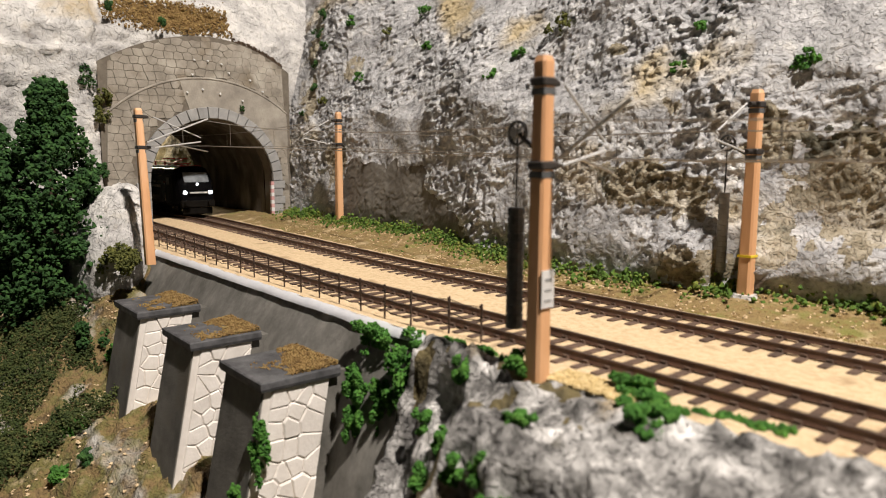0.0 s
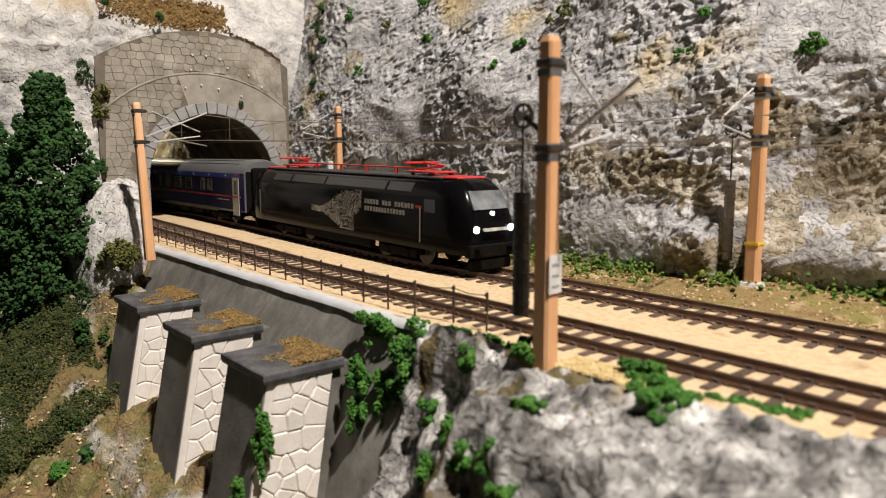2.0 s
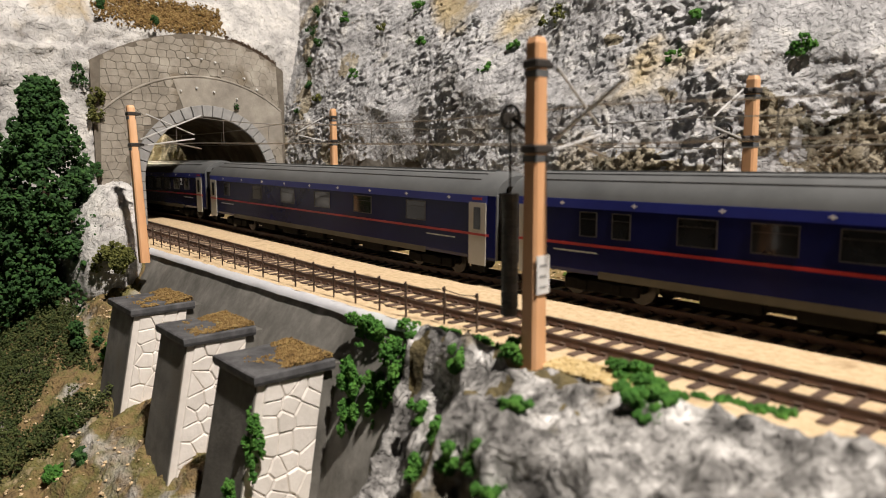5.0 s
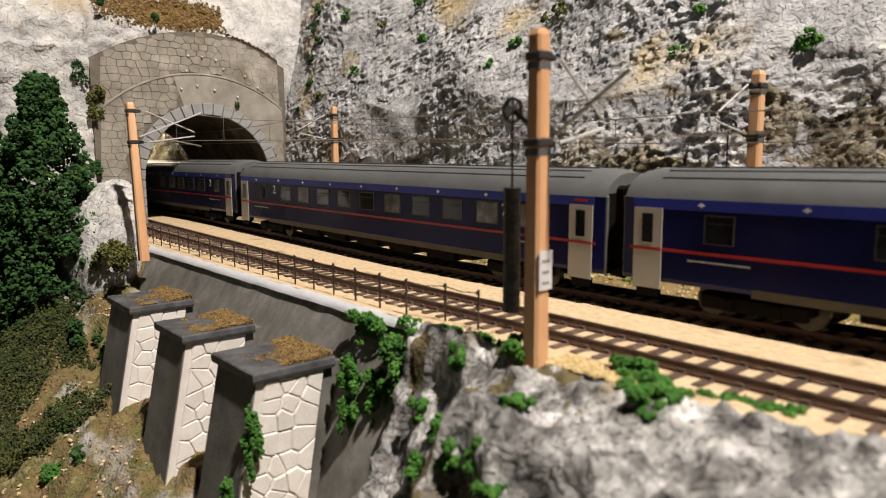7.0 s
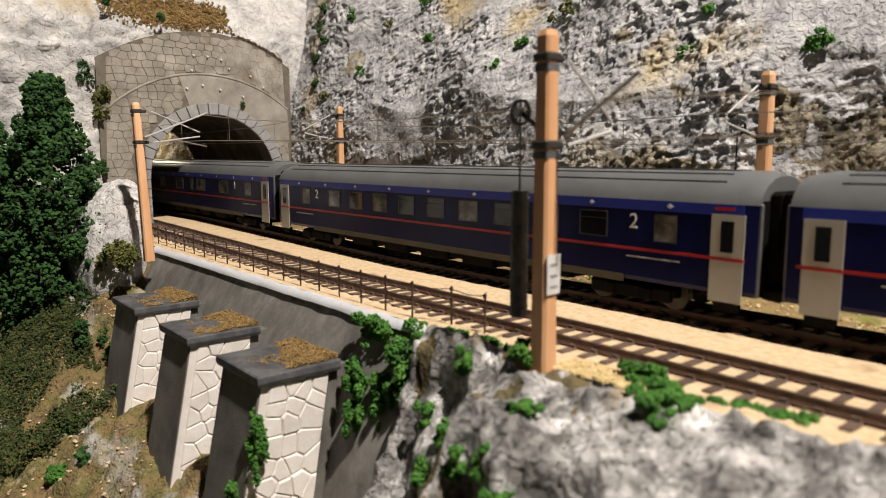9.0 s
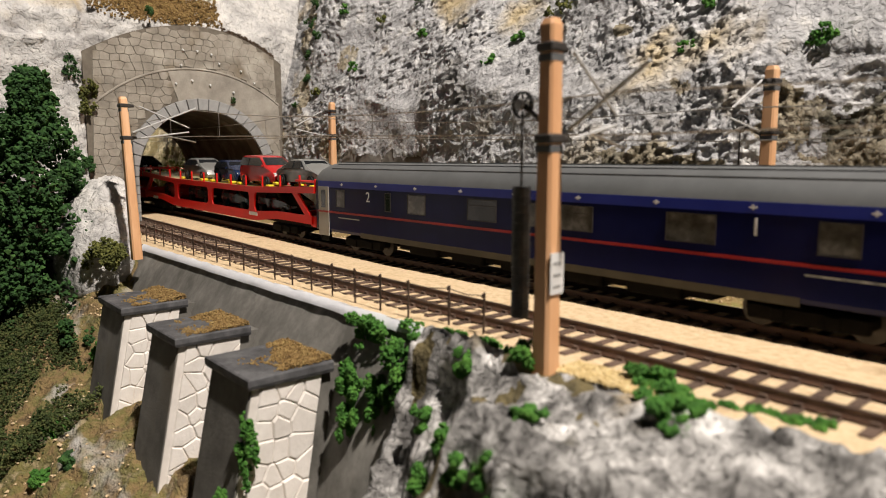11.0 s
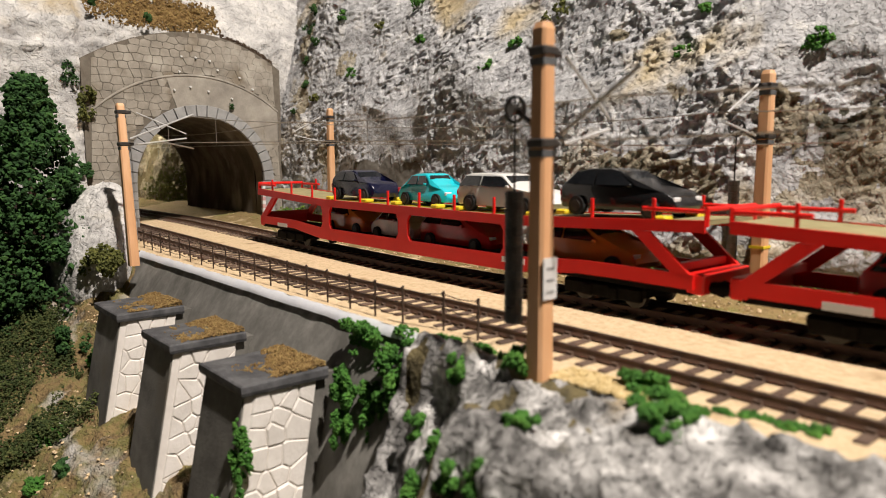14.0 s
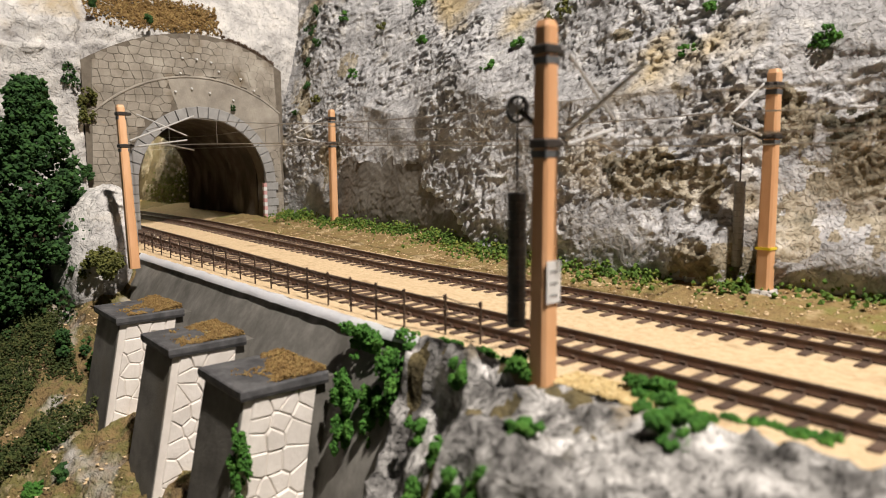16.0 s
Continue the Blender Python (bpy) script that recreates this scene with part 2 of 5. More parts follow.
PINK = material("faded_red_strip", [(0.52, 0.26, 0.26), (0.64, 0.38, 0.38)], 300, 0.7, 0.0)
SIGN = material("white_mast_plate", [(0.62, 0.62, 0.62), (0.74, 0.74, 0.74)], 200, 0.5, 0.0)


def car_paint(name, c, rough=0.25, metal=0.0):
    return material(name, [tuple(0.9 * k for k in c), c], 60, rough, 0.0, coat=0.4, metal=metal)


# ---- mesh tools ----


def finish(name, bm, mat, parent=None, label="", smooth=None, data=None):
    if data is None:
        data = bpy.data.meshes.new(name)
        bmesh.ops.recalc_face_normals(bm, faces=bm.faces)
        if smooth:
            for f in bm.faces:
                f.smooth = True
        bm.to_mesh(data)
        bm.free()
        data.materials.append(mat)
        if smooth:
            data.set_sharp_from_angle(angle=radians(smooth))
    ob = new(name, data)
    if parent:
        ob.parent = parent
    if label:
        ob["label"] = label
    return ob


def part(name, bm, mat, parent, label="", smooth=None):
    return finish(name, bm, mat, parent, label, smooth)


def empty(name, m=None):
    ob = new(name)
    ob.empty_display_size = 0.005
    if m is not None:
        ob.matrix_basis = m
    return ob


def box(x0, x1, y0, y1, z0, z1, bevel=0.0, bm=None, m=None):
    own = bmesh.new()
    bmesh.ops.create_cube(own, size=1.0)
    for v in own.verts:
        v.co = Vector(((x0 + x1) / 2 + v.co.x * (x1 - x0), (y0 + y1) / 2 + v.co.y * (y1 - y0), (z0 + z1) / 2 + v.co.z * (z1 - z0)))
    if bevel:
        bmesh.ops.bevel(own, geom=list(own.edges), offset=bevel, segments=1, affect="EDGES")
    if m is not None:
        own.transform(m)
    return join(bm, own)


def join(bm, own):
    if bm is None:
        return own
    keep = {v: bm.verts.new(v.co) for v in own.verts}
    for f in own.faces:
        bm.faces.new([keep[v] for v in f.verts])
    own.free()
    return bm


def rod(p0, p1, r0, r1=None, n=8, bm=None):
    """A closed tapering rod between two points."""
    p0, p1 = Vector(p0), Vector(p1)
    r1 = r0 if r1 is None else r1
    q = (p1 - p0).to_track_quat("Z", "Y").to_matrix()
    bm = bm or bmesh.new()
    rings = []
    for p, r in ((p0, r0), (p1, r1)):
        rings.append([bm.verts.new(p + q @ Vector((r * math.cos(a), r * math.sin(a), 0))) for a in [2 * math.pi * (i + 0.5) / n for i in range(n)]])
    for i in range(n):
        bm.faces.new((rings[0][i], rings[0][(i + 1) % n], rings[1][(i + 1) % n], rings[1][i]))
    bm.faces.new(rings[0][::-1])
    bm.faces.new(rings[1])
    return bm


def loft(sections, bm=None, caps=True):
    """Skin over rings of points of equal count."""
    bm = bm or bmesh.new()
    rings = [[bm.verts.new(p) for p in s] for s in sections]
    n = len(rings[0])
    for a, b in zip(rings, rings[1:]):
        for i in range(n):
            bm.faces.new((a[i], a[(i + 1) % n], b[(i + 1) % n], b[i]))
    if caps:
        bm.faces.new(rings[0][::-1])
        bm.faces.new(rings[-1])
    return bm


def plate(poly, place, depth, bm=None, holes=()):
    """A flat prism: poly in 2D, place(u, v, w) to 3D, w from 0 to depth."""
    bm = bm or bmesh.new()
    a = [bm.verts.new(place(u, v, 0)) for u, v in poly]
    b = [bm.verts.new(place(u, v, depth)) for u, v in poly]
    n = len(poly)
    bm.faces.new(a[::-1])
    bm.faces.new(b)
    for i in range(n):
        bm.faces.new((a[i], a[(i + 1) % n], b[(i + 1) % n], b[i]))
    return bm


def grid_mesh(name, us, vs, f, mat, skip=None, label="", category="", kind="structure", smooth=True, second=None):
    """A sheet: f(u, v) gives a point."""
    verts = [f(u, v) for v in vs for u in us]
    w = len(us)
    faces = []
    for j in range(len(vs) - 1):
        for i in range(w - 1):
            if skip and skip((us[i] + us[i + 1]) / 2, (vs[j] + vs[j + 1]) / 2):
                continue
            faces.append((j * w + i, j * w + i + 1, (j + 1) * w + i + 1, (j + 1) * w + i))
    data = bpy.data.meshes.new(name)
    data.from_pydata(verts, [], faces)
    data.materials.append(mat)
    data.polygons.foreach_set("use_smooth", [smooth] * len(faces))
    if second:
        for extra, _ in second:
            data.materials.append(extra)
        kinds = [next((k + 1 for k, (_, here) in enumerate(second) if here(us[i], vs[j])), 0) for j in range(len(vs) - 1) for i in range(w - 1)]
        data.polygons.foreach_set("material_index", kinds)
    return tagged(new(name, data), label, category, "", kind)


def span(a, b, step):
    n = max(2, int(round(abs(b - a) / step)) + 1)
    return [a + (b - a) * i / (n - 1) for i in range(n)]


def along(x, table):
    for (x0, y0), (x1, y1) in zip(table, table[1:]):
        if x <= x1:
            k = max(0.0, min(1.0, (x - x0) / (x1 - x0)))
            k = k * k * (3 - 2 * k)
            return y0 + (y1 - y0) * k
    return table[-1][1]


def crust(p, amount=1.0):
    """Height of crumpled plaster, in metres."""
    p = Vector(p)
    big = noise.noise(p * 17) * 0.0045
    mid = noise.noise(p * 62) * 0.0024 + noise.noise(p * 150) * 0.0014
    warp = p + Vector((noise.noise(p * 90), noise.noise(p * 90 + Vector((7, 3, 1))), noise.noise(p * 90 - Vector((4, 9, 2))))) * 0.0035
    tilt = Vector((warp.x * 0.8 - warp.z * 0.6, warp.y, warp.z * 0.8 + warp.x * 0.6))
    chips = 0.0
    for scale, high in ((105, 0.0017), (240, 0.0015), (430, 0.0012)):
        far, cells = noise.voronoi(Vector((tilt.x * scale, tilt.y * scale, tilt.z * scale * 0.42)))
        chips += (noise.noise(cells[0] * 9.7) * 1.3 - far[0] * 0.25 + 0.35 * min(0.25, far[1] - far[0])) * high
    # layered flakes that run up to the right, with crisp broken edges
    run, across = warp.x * 0.72 + warp.z * 0.69, warp.x * 0.69 - warp.z * 0.72
    flakes = 0.0
    for fast, slow, high, steps in ((190, 62, 0.0022, 4.0), (420, 170, 0.0015, 3.0)):
        s = noise.noise(Vector((across * fast, tilt.y * fast * 0.6, run * slow))) * steps
        whole = math.floor(s)
        part_up = s - whole
        flakes += (whole + min(1.0, part_up * 2.6) ** 2) / steps * high
        flakes += (0.25 - abs(noise.noise(Vector((across * fast * 1.3, tilt.y * fast, run * slow * 1.3 + 5))))) * high * 0.55
    return (big + mid + 0.55 * chips + flakes) * amount


def fine_crust(p, amount=1.0):
    """Thin wrinkled plaster: low swells, sharp curled ridges and calm places between."""
    p = Vector(p)
    warp = p + Vector((noise.noise(p * 80), noise.noise(p * 80 + Vector((7, 3, 1))), noise.noise(p * 80 - Vector((4, 9, 2))))) * 0.004
    calm = max(0.15, min(1.0, 0.62 + 1.3 * noise.noise(p * 22 + Vector((3, 1, 8)))))
    run, across = warp.x * 0.80 + warp.z * 0.60, warp.x * 0.60 - warp.z * 0.80
    h = noise.noise(p * 15) * 0.0042 + noise.noise(p * 48) * 0.0018
    for fast, slow, high in ((95, 55, 0.0018), (210, 130, 0.0019), (430, 290, 0.0015)):
        v = noise.noise(Vector((across * fast, warp.y * slow, run * slow)))
        h += calm * high * ((1 - min(1.0, abs(v) * 2.6)) ** 2 + 0.8 * math.floor(v * 2.5 + 0.5) / 2.5)
    return h * amount


# ---- the two tracks ----
NEAR, FAR, GAUGE = 0.0090, 0.0637, 0.0165


def rise(x):
    """The line climbs a little towards the tunnel."""
    return min(0.0055, max(0.0, 0.02 * (-0.10 - x)))

# ---- ground and rock ----
PX = -0.365                      # the tunnel's front plane
CY, CZ, RIN, ROUT = 0.0655, 0.036, 0.0505, 0.0600
CLIFF_FOOT = [(-0.42, 0.133), (-0.36, 0.132), (-0.29, 0.133), (-0.18, 0.134), (-0.10, 0.122), (-0.03, 0.112), (0.03, 0.117), (0.07, 0.128), (0.16, 0.126), (0.8, 0.13)]
CLIFF_HIGH = [(-0.42, 0.142), (-0.36, 0.136), (-0.26, 0.139), (-0.11, 0.135), (-0.03, 0.125), (0.03, 0.128), (0.07, 0.138), (0.2, 0.139), (0.8, 0.14)]


def slab_at(x, z):
    """Where the cliff is a smooth dark slab, its colour holding the recess's shade too."""
    top = 0.060 - 0.62 * max(0.0, x + 0.195) + 0.016 * noise.noise(Vector((x * 42, z * 42, 0))) + 0.007 * noise.noise(Vector((x * 140, z * 140, 6)))
    left = (x + 0.288 + 0.012 * noise.noise(Vector((x * 60, z * 60, 3)))) / 0.016
    return max(0.0, min(1.0, (top - z) / 0.012)) * max(0.0, min(1.0, left)) * (1.0 if x < -0.05 else 0.0)


def cliff(x, z):
    k = max(0.0, min(1.0, (z - 0.020) / 0.075))
    y = along(x, CLIFF_FOOT) * (1 - k) + along(x, CLIFF_HIGH) * k + 0.46 * (1 - 0.6 * max(0.0, min(1.0, (-0.25 - x) / 0.08))) * max(0.0, z - 0.086 + 0.02 * noise.noise(Vector((x * 14, z * 14, 2))))
    slab = slab_at(x, z)
    y += 0.06 * max(0.0, z - 0.015)
    y -= fine_crust((x, y, z), 0.85 - 0.68 * slab)
    if x > -0.01 and z < 0.03:
        y -= 0.010 * math.sin(max(0.0, (z + 0.006) / 0.036) * math.pi) * min(1, (x + 0.01) / 0.05)
    niche = 1 - ((x - 0.049) / 0.030) ** 2
    if niche > 0 and z < 0.06:
        y = max(y, 0.1215 * niche)
    return (x, y, z)


# moss and ochre patches, plus painted shade: portal cleft, gap behind the verge
MOSS_AND_SHADE = [(-0.002, 0.045, 0.024, 0.012), (0.023, 0.040, 0.018, 0.012), (0.056, 0.064, 0.013, 0.013), (0.088, 0.045, 0.030, 0.026), (0.060, 0.025, 0.012, 0.014), (0.032, 0.010, 0.018, 0.009), (-0.347, 0.105, 0.010, 0.022),
         (-0.352, 0.160, 0.010, 0.026), (-0.033, 0.111, 0.006, 0.004), (0.008, 0.080, 0.006, 0.005), (-0.300, 0.128, 0.012, 0.010), (-0.295, 0.050, 0.016, 0.020), (0.140, 0.050, 0.03, 0.02)]


def moss_or_shade_at(x, z):
    """Ochre and mossy places of the cliff, and shaded gaps put in as colour, with ragged edges."""
    ragged = 0.55 * noise.noise(Vector((x * 90, z * 90, 4))) + 0.45 * noise.noise(Vector((x * 260, z * 260, 1)))
    return any(((x - a) / rx) ** 2 + ((z - b) / rz) ** 2 < 0.75 + 1.6 * ragged for a, b, rx, rz in MOSS_AND_SHADE)


grid_mesh("wall_cliff", span(-0.43, 0.20, 0.00082) + span(0.206, 0.62, 0.006), span(-0.012, 0.20, 0.00082) + span(0.206, 0.32, 0.006), cliff, ROCK,
          second=((ROCK_SLAB, lambda x, z: slab_at(x, z) > 0.5), (ROCK_MOSS_SHADE, moss_or_shade_at)), label="crumpled grey plaster rock cliff behind the tracks", category="cliff")


def head(y, z):
    back = 0.55 * max(0.0, z - 0.150) + 0.10 * max(0.0, -y - 0.03) - 0.0135 * max(0.0, min(1.0, (-y - 0.0165) / 0.003)) * (1.0 if z < 0.132 else 0.4)
    x = PX - 0.012 - back + crust((0.3, y, z), 0.9) + 0.24 * max(0.0, 0.0 - z) * (0.2 + max(0.0, -y))
    return (x, y, z)


grid_mesh("wall_tunnel_rock", span(-0.40, 0.260, 0.0028), span(-0.12, 0.33, 0.0028), head, ROCK_WHITE,
          skip=lambda y, z: 0.002 < y < 0.128 and -0.02 < z < 0.105,
          label="white plaster rock around the tunnel mouth", category="rock face")


def verge(x, y):
    bank = 0.006 * max(0.0, min(1.0, (y - 0.088) / 0.04)) + rise(x) * max(0.0, min(1.0, (y + 0.0155) / 0.014))
    return (x, y, -0.0028 + bank + 0.0010 * noise.noise(Vector((x * 130, y * 130, 0))) * (1 if y > 0.088 else 0.25))


def verge_top(x, v):
    y = 0.0835 + 0.0025 * noise.noise(Vector((x * 70, 2, 2))) + v * 0.085
    p = verge(x, y)
    return (x, y, p[2] + (0.0004 + 0.0006 * noise.noise(Vector((x * 260, y * 260, 4)))) * min(1.0, v * 12) - (0.0008 if v == 0 else 0))


grid_mesh("ground_verge", span(-0.42, 0.45, 0.0022), span(0.0, 1.0, 0.025), verge_top, VERGE,
          label="brown soil strip between track and cliff", category="verge")
grid_mesh("ground_trackbed", span(-0.62, 0.62, 0.004), span(-0.0155, 0.175, 0.004), verge, BALLAST,
          label="sandy ballast track bed", category="track bed")
tagged(finish("ground_trackbed_far", box(-3.2, -0.62, -0.02, 0.30, -0.02, 0.0019), VERGE), "brown track bed beyond the tunnel", "track bed", "", "structure")
tagged(finish("ground_trackbed_on", box(0.62, 3.0, -0.0155, 0.175, -0.02, -0.0036), BALLAST), "plain track bed running on", "track bed", "", "structure")


def valley(x, y):
    fall = -0.066 + 0.62 * (y + 0.055) - 0.12 * (x + 0.10)
    if x < -0.2:
        fall += 0.22 * (-0.2 - x)
    fall = max(fall, -0.34)
    return (x, y, fall + 0.010 * noise.noise(Vector((x * 28, y * 28, 3))) + 0.004 * noise.noise(Vector((x * 90, y * 90, 1))) + crust((x, y, 0.2), 1.5))


grid_mesh("ground_slope", span(-0.50, -0.32, 0.005) + span(-0.317, -0.04, 0.002) + span(-0.035, 0.60, 0.008), span(-0.50, -0.15, 0.008) + span(-0.147, -0.014, 0.002), valley, EARTH,
          label="steep earthy slope below the line", category="slope")


def boulder(x, y):
    d = -0.012 - y
    edge = max(0.0, min(1.0, (x + 0.004) / 0.022))
    right = max(0.0, min(1.0, (x - 0.040 + 0.008 * noise.noise(Vector((y * 60, 1, 5)))) / 0.026))
    right = right * right * (3 - 2 * right)
    z = -0.004 + 0.004 * math.sin(min(1.0, d / 0.02) * math.pi) - 1.9 * (1 - right) * max(0.0, d - 0.010) - right * (0.05 * d + 2.2 * max(0.0, d - 0.034 - 0.006 * noise.noise(Vector((x * 45, 3, 1)))))
    z += edge * (1 - 0.45 * right) * (0.007 * noise.noise(Vector((x * 50, y * 50, 7.4 + z * 50))) + 0.006 * noise.noise(Vector((x * 95, y * 95, 2 + z * 80)))) * max(0.0, min(1.0, (d - 0.004) / 0.012))
    z += crust((x, y * 0.7, 0.4 + z * 0.8), 1.15) * max(0.0, min(1.0, (d - 0.003) / 0.007)) - 0.0015 * right
    z -= (1 - edge) * 0.10
    crag = max(0.0, min(1.0, (d - 0.006) / 0.012)) * edge
    q = Vector((x, y, z))
    push = 0.0050 * noise.noise(q * 55) + 0.0030 * noise.noise(q * 120) + 0.0022 * (0.4 - abs(noise.noise(q * 190)))
    return (x + crag * 0.5 * push, y - crag * push, z + crag * 0.4 * push)


grid_mesh("ground_rock_front", span(-0.012, 0.22, 0.0012) + span(0.224, 0.55, 0.006), span(-0.16, -0.010, 0.0012), boulder, ROCK_FRONT,
          # brown patches: moss, and painted darkness for the bluff's holes
          second=((ROCK_OLIVE, lambda x, y: noise.noise(Vector((x * 42, y * 42, 1.7))) + 0.4 * noise.noise(Vector((x * 160, y * 160, 3))) > 0.34 + 4.0 * max(0.0, x - 0.07)),),
          label="grey and white rock outcrop below the near track", category="rock outcrop")


def end_rock(u, v):
    """The boulder that closes the wall beside the tunnel."""
    a, b = u, v
    x = -0.292 + 0.036 * math.cos(a) * math.cos(b)
    y = -0.034 + 0.024 * math.sin(a) * math.cos(b)
    z = -0.012 + 0.050 * math.sin(b)
    k = 1 + 16.0 * crust((x, y, z + 1), 1.0)
    return (-0.292 + (x + 0.292) * k, -0.034 + (y + 0.034) * k + 0.012 * (z > 0) * z / 0.05, -0.012 + (z + 0.012) * k)


grid_mesh("ground_rock_end", span(0, 2 * math.pi, 0.045), span(-1.5, 1.5, 0.05), end_rock, ROCK_WHITE,
          label="pale boulder between the wall and the tunnel", category="rock")

# far side of the short tunnel: a lit rock wall seen through the tube


def beyond(x, z):
    y = 0.150 + 0.10 * (-0.53 - x) * 0.6 + 0.25 * max(0.0, z)
    return (x, y - crust((x, y, z), 1.2), z)


grid_mesh("wall_beyond_tunnel", span(-1.15, -0.52, 0.005), span(-0.01, 0.22, 0.005), beyond, ROCK_OLIVE,
          second=((ROCK_MOSS_SHADE, lambda x, z: noise.noise(Vector((x * 20, z * 20, 3))) + 0.4 * noise.noise(Vector((x * 90, z * 60, 3))) > -0.05),),
          label="rock wall beyond the tunnel", category="rock face")


# ---- tunnel portal ----
def arch_line(r, n=28, foot=-0.004):
    pts = [(CY - r, foot)]
    for i in range(n + 1):
        a = math.pi - math.pi * i / n
        pts.append((CY + r * math.cos(a), CZ + r * math.sin(a)))
    return pts + [(CY + r, foot)]


def inside_top(y):
    """The portal's curved top edge."""
    return 0.1505 - (4.87 if y > 0.066 else 3.71) * (y - 0.066) ** 2


TOP_EDGE = [(y, inside_top(y)) for y in span(0.134, -0.0185, 0.007)]


def circle_cells(seeds, region, keep):
    """Cells of a planar mosaic, each a convex polygon round its seed."""
    cells = []
    for i in range(keep):
        sx, sy = seeds[i]
        poly = list(region)
        near = sorted((q for j, q in enumerate(seeds) if j != i), key=lambda q: (q[0] - sx) ** 2 + (q[1] - sy) ** 2)[:22]
        for qx, qy in near:
            mx, my, dx, dy = (sx + qx) / 2, (sy + qy) / 2, qx - sx, qy - sy
            out = []
            for k in range(len(poly)):
                a, b = poly[k], poly[(k + 1) % len(poly)]
                da, db = (a[0] - mx) * dx + (a[1] - my) * dy, (b[0] - mx) * dx + (b[1] - my) * dy
                if da <= 0:
                    out.append(a)
                if (da < 0) != (db < 0) and da != db:
                    t = da / (da - db)
                    out.append((a[0] + (b[0] - a[0]) * t, a[1] + (b[1] - a[1]) * t))
            poly = out
            if len(poly) < 3:
                break
        if len(poly) >= 3:
            cells.append(poly)
    return cells


def shrink(poly, gap):
    cx, cy = sum(p[0] for p in poly) / len(poly), sum(p[1] for p in poly) / len(poly)
    out = []
    for x, y in poly:
        d = math.hypot(x - cx, y - cy)
        k = max(0.3, (d - gap) / d) if d else 1
        out.append((cx + (x - cx) * k, cy + (y - cy) * k))
    return out


def stone(name, poly, place, depth, mat, parent, gap, cushion=0.0):
    """One cushion-edged stone on a face."""
    bm = bmesh.new()
    low, high = shrink(poly, gap), shrink(poly, gap * 2.2 + cushion)
    a = [bm.verts.new(place(u, v, -depth * 0.2)) for u, v in low]
    b = [bm.verts.new(place(u, v, depth * (0.3 if cushion else 0.65))) for u, v in low]
    c = [bm.verts.new(place(u, v, depth)) for u, v in high]
    n = len(low)
    for r0, r1 in ((a, b), (b, c)):
        for i in range(n):
            bm.faces.new((r0[i], r0[(i + 1) % n], r1[(i + 1) % n], r1[i]))
    bm.faces.new(c)
    return part(name, bm, mat, parent)


# wall slab with its opening, in two halves so that each face stays simple
portal = tagged(empty("wall_portal"), "grey stone tunnel portal with a double arch", "tunnel portal", "", "structure")
hole = arch_line(RIN)
mid = len(hole) // 2
top_mid = (CY, inside_top(CY))
right_half = [hole[mid]] + hole[mid + 1:] + [(0.134, -0.004)] + [p for p in TOP_EDGE if p[0] > CY + 0.001] + [top_mid]
left_half = [top_mid] + [p for p in TOP_EDGE if p[0] < CY - 0.001] + [(-0.0185, -0.004)] + hole[:mid + 1]
bm = bmesh.new()
for half in (right_half, left_half):
    plate(half, lambda u, v, w: (PX - 0.014 + w, u, v), 0.014, bm)
bmesh.ops.triangulate(bm, faces=[f for f in bm.faces if len(f.verts) > 4])
part("portal_wall", bm, JOINT, portal)

# smooth panel between the arch ring and the moulding
arc_c, arc_r = (0.062, 0.009), 0.1090
band = []
for i in range(25):
    a = math.radians(34 + 101 * i / 24)
    band.append((arc_c[0] + arc_r * math.cos(a), arc_c[1] + arc_r * math.sin(a)))
bm = bmesh.new()
moulding = [(y, z) for y, z in band if -0.019 < y < 0.134]
for (y0, z0), (y1, z1) in zip(moulding, moulding[1:]):
    rod((PX + 0.0004, y0, z0), (PX + 0.0004, y1, z1), 0.0009, n=6, bm=bm)
part("moulding", bm, PORTAL_SMOOTH, portal, "pale rounded arch moulding")
inner = [(CY + (ROUT - 0.002) * math.cos(math.radians(a)), CZ + (ROUT - 0.002) * math.sin(math.radians(a))) for a in range(24, 109, 6)]
bm = bmesh.new()
outer = []
for y, z in inner:
    dy, dz = y - CY, z - CZ
    d = math.hypot(dy, dz)
    k = d
    while k < 0.2:
        py, pz = CY + dy / d * k, CZ + dz / d * k
        if math.hypot(py - arc_c[0], pz - arc_c[1]) > arc_r or py > 0.131 or py < -0.016:
            break
        k += 0.0005
    outer.append((CY + dy / d * k, CZ + dz / d * k))
rows_a = [bm.verts.new((PX + 0.0006, y, z)) for y, z in inner]
rows_b = [bm.verts.new((PX + 0.0006, y, z)) for y, z in outer]
for i in range(len(inner) - 1):
    bm.faces.new((rows_a[i], rows_a[i + 1], rows_b[i + 1], rows_b[i]))
deep_a = [bm.verts.new((PX - 0.001, y, z)) for y, z in inner]
deep_b = [bm.verts.new((PX - 0.001, y, z)) for y, z in outer]
for i in range(len(inner) - 1):
    bm.faces.new((deep_b[i], deep_b[i + 1], deep_a[i + 1], deep_a[i]))
    bm.faces.new((rows_b[i], rows_b[i + 1], deep_b[i + 1], deep_b[i]))
    bm.faces.new((deep_a[i], deep_a[i + 1], rows_a[i + 1], rows_a[i]))
bm.faces.new((rows_a[0], rows_b[0], deep_b[0], deep_a[0]))
bm.faces.new((rows_a[-1], deep_a[-1], deep_b[-1], rows_b[-1]))
part("panel", bm, PORTAL_SMOOTH, portal, "smooth plaster panel above the arch")

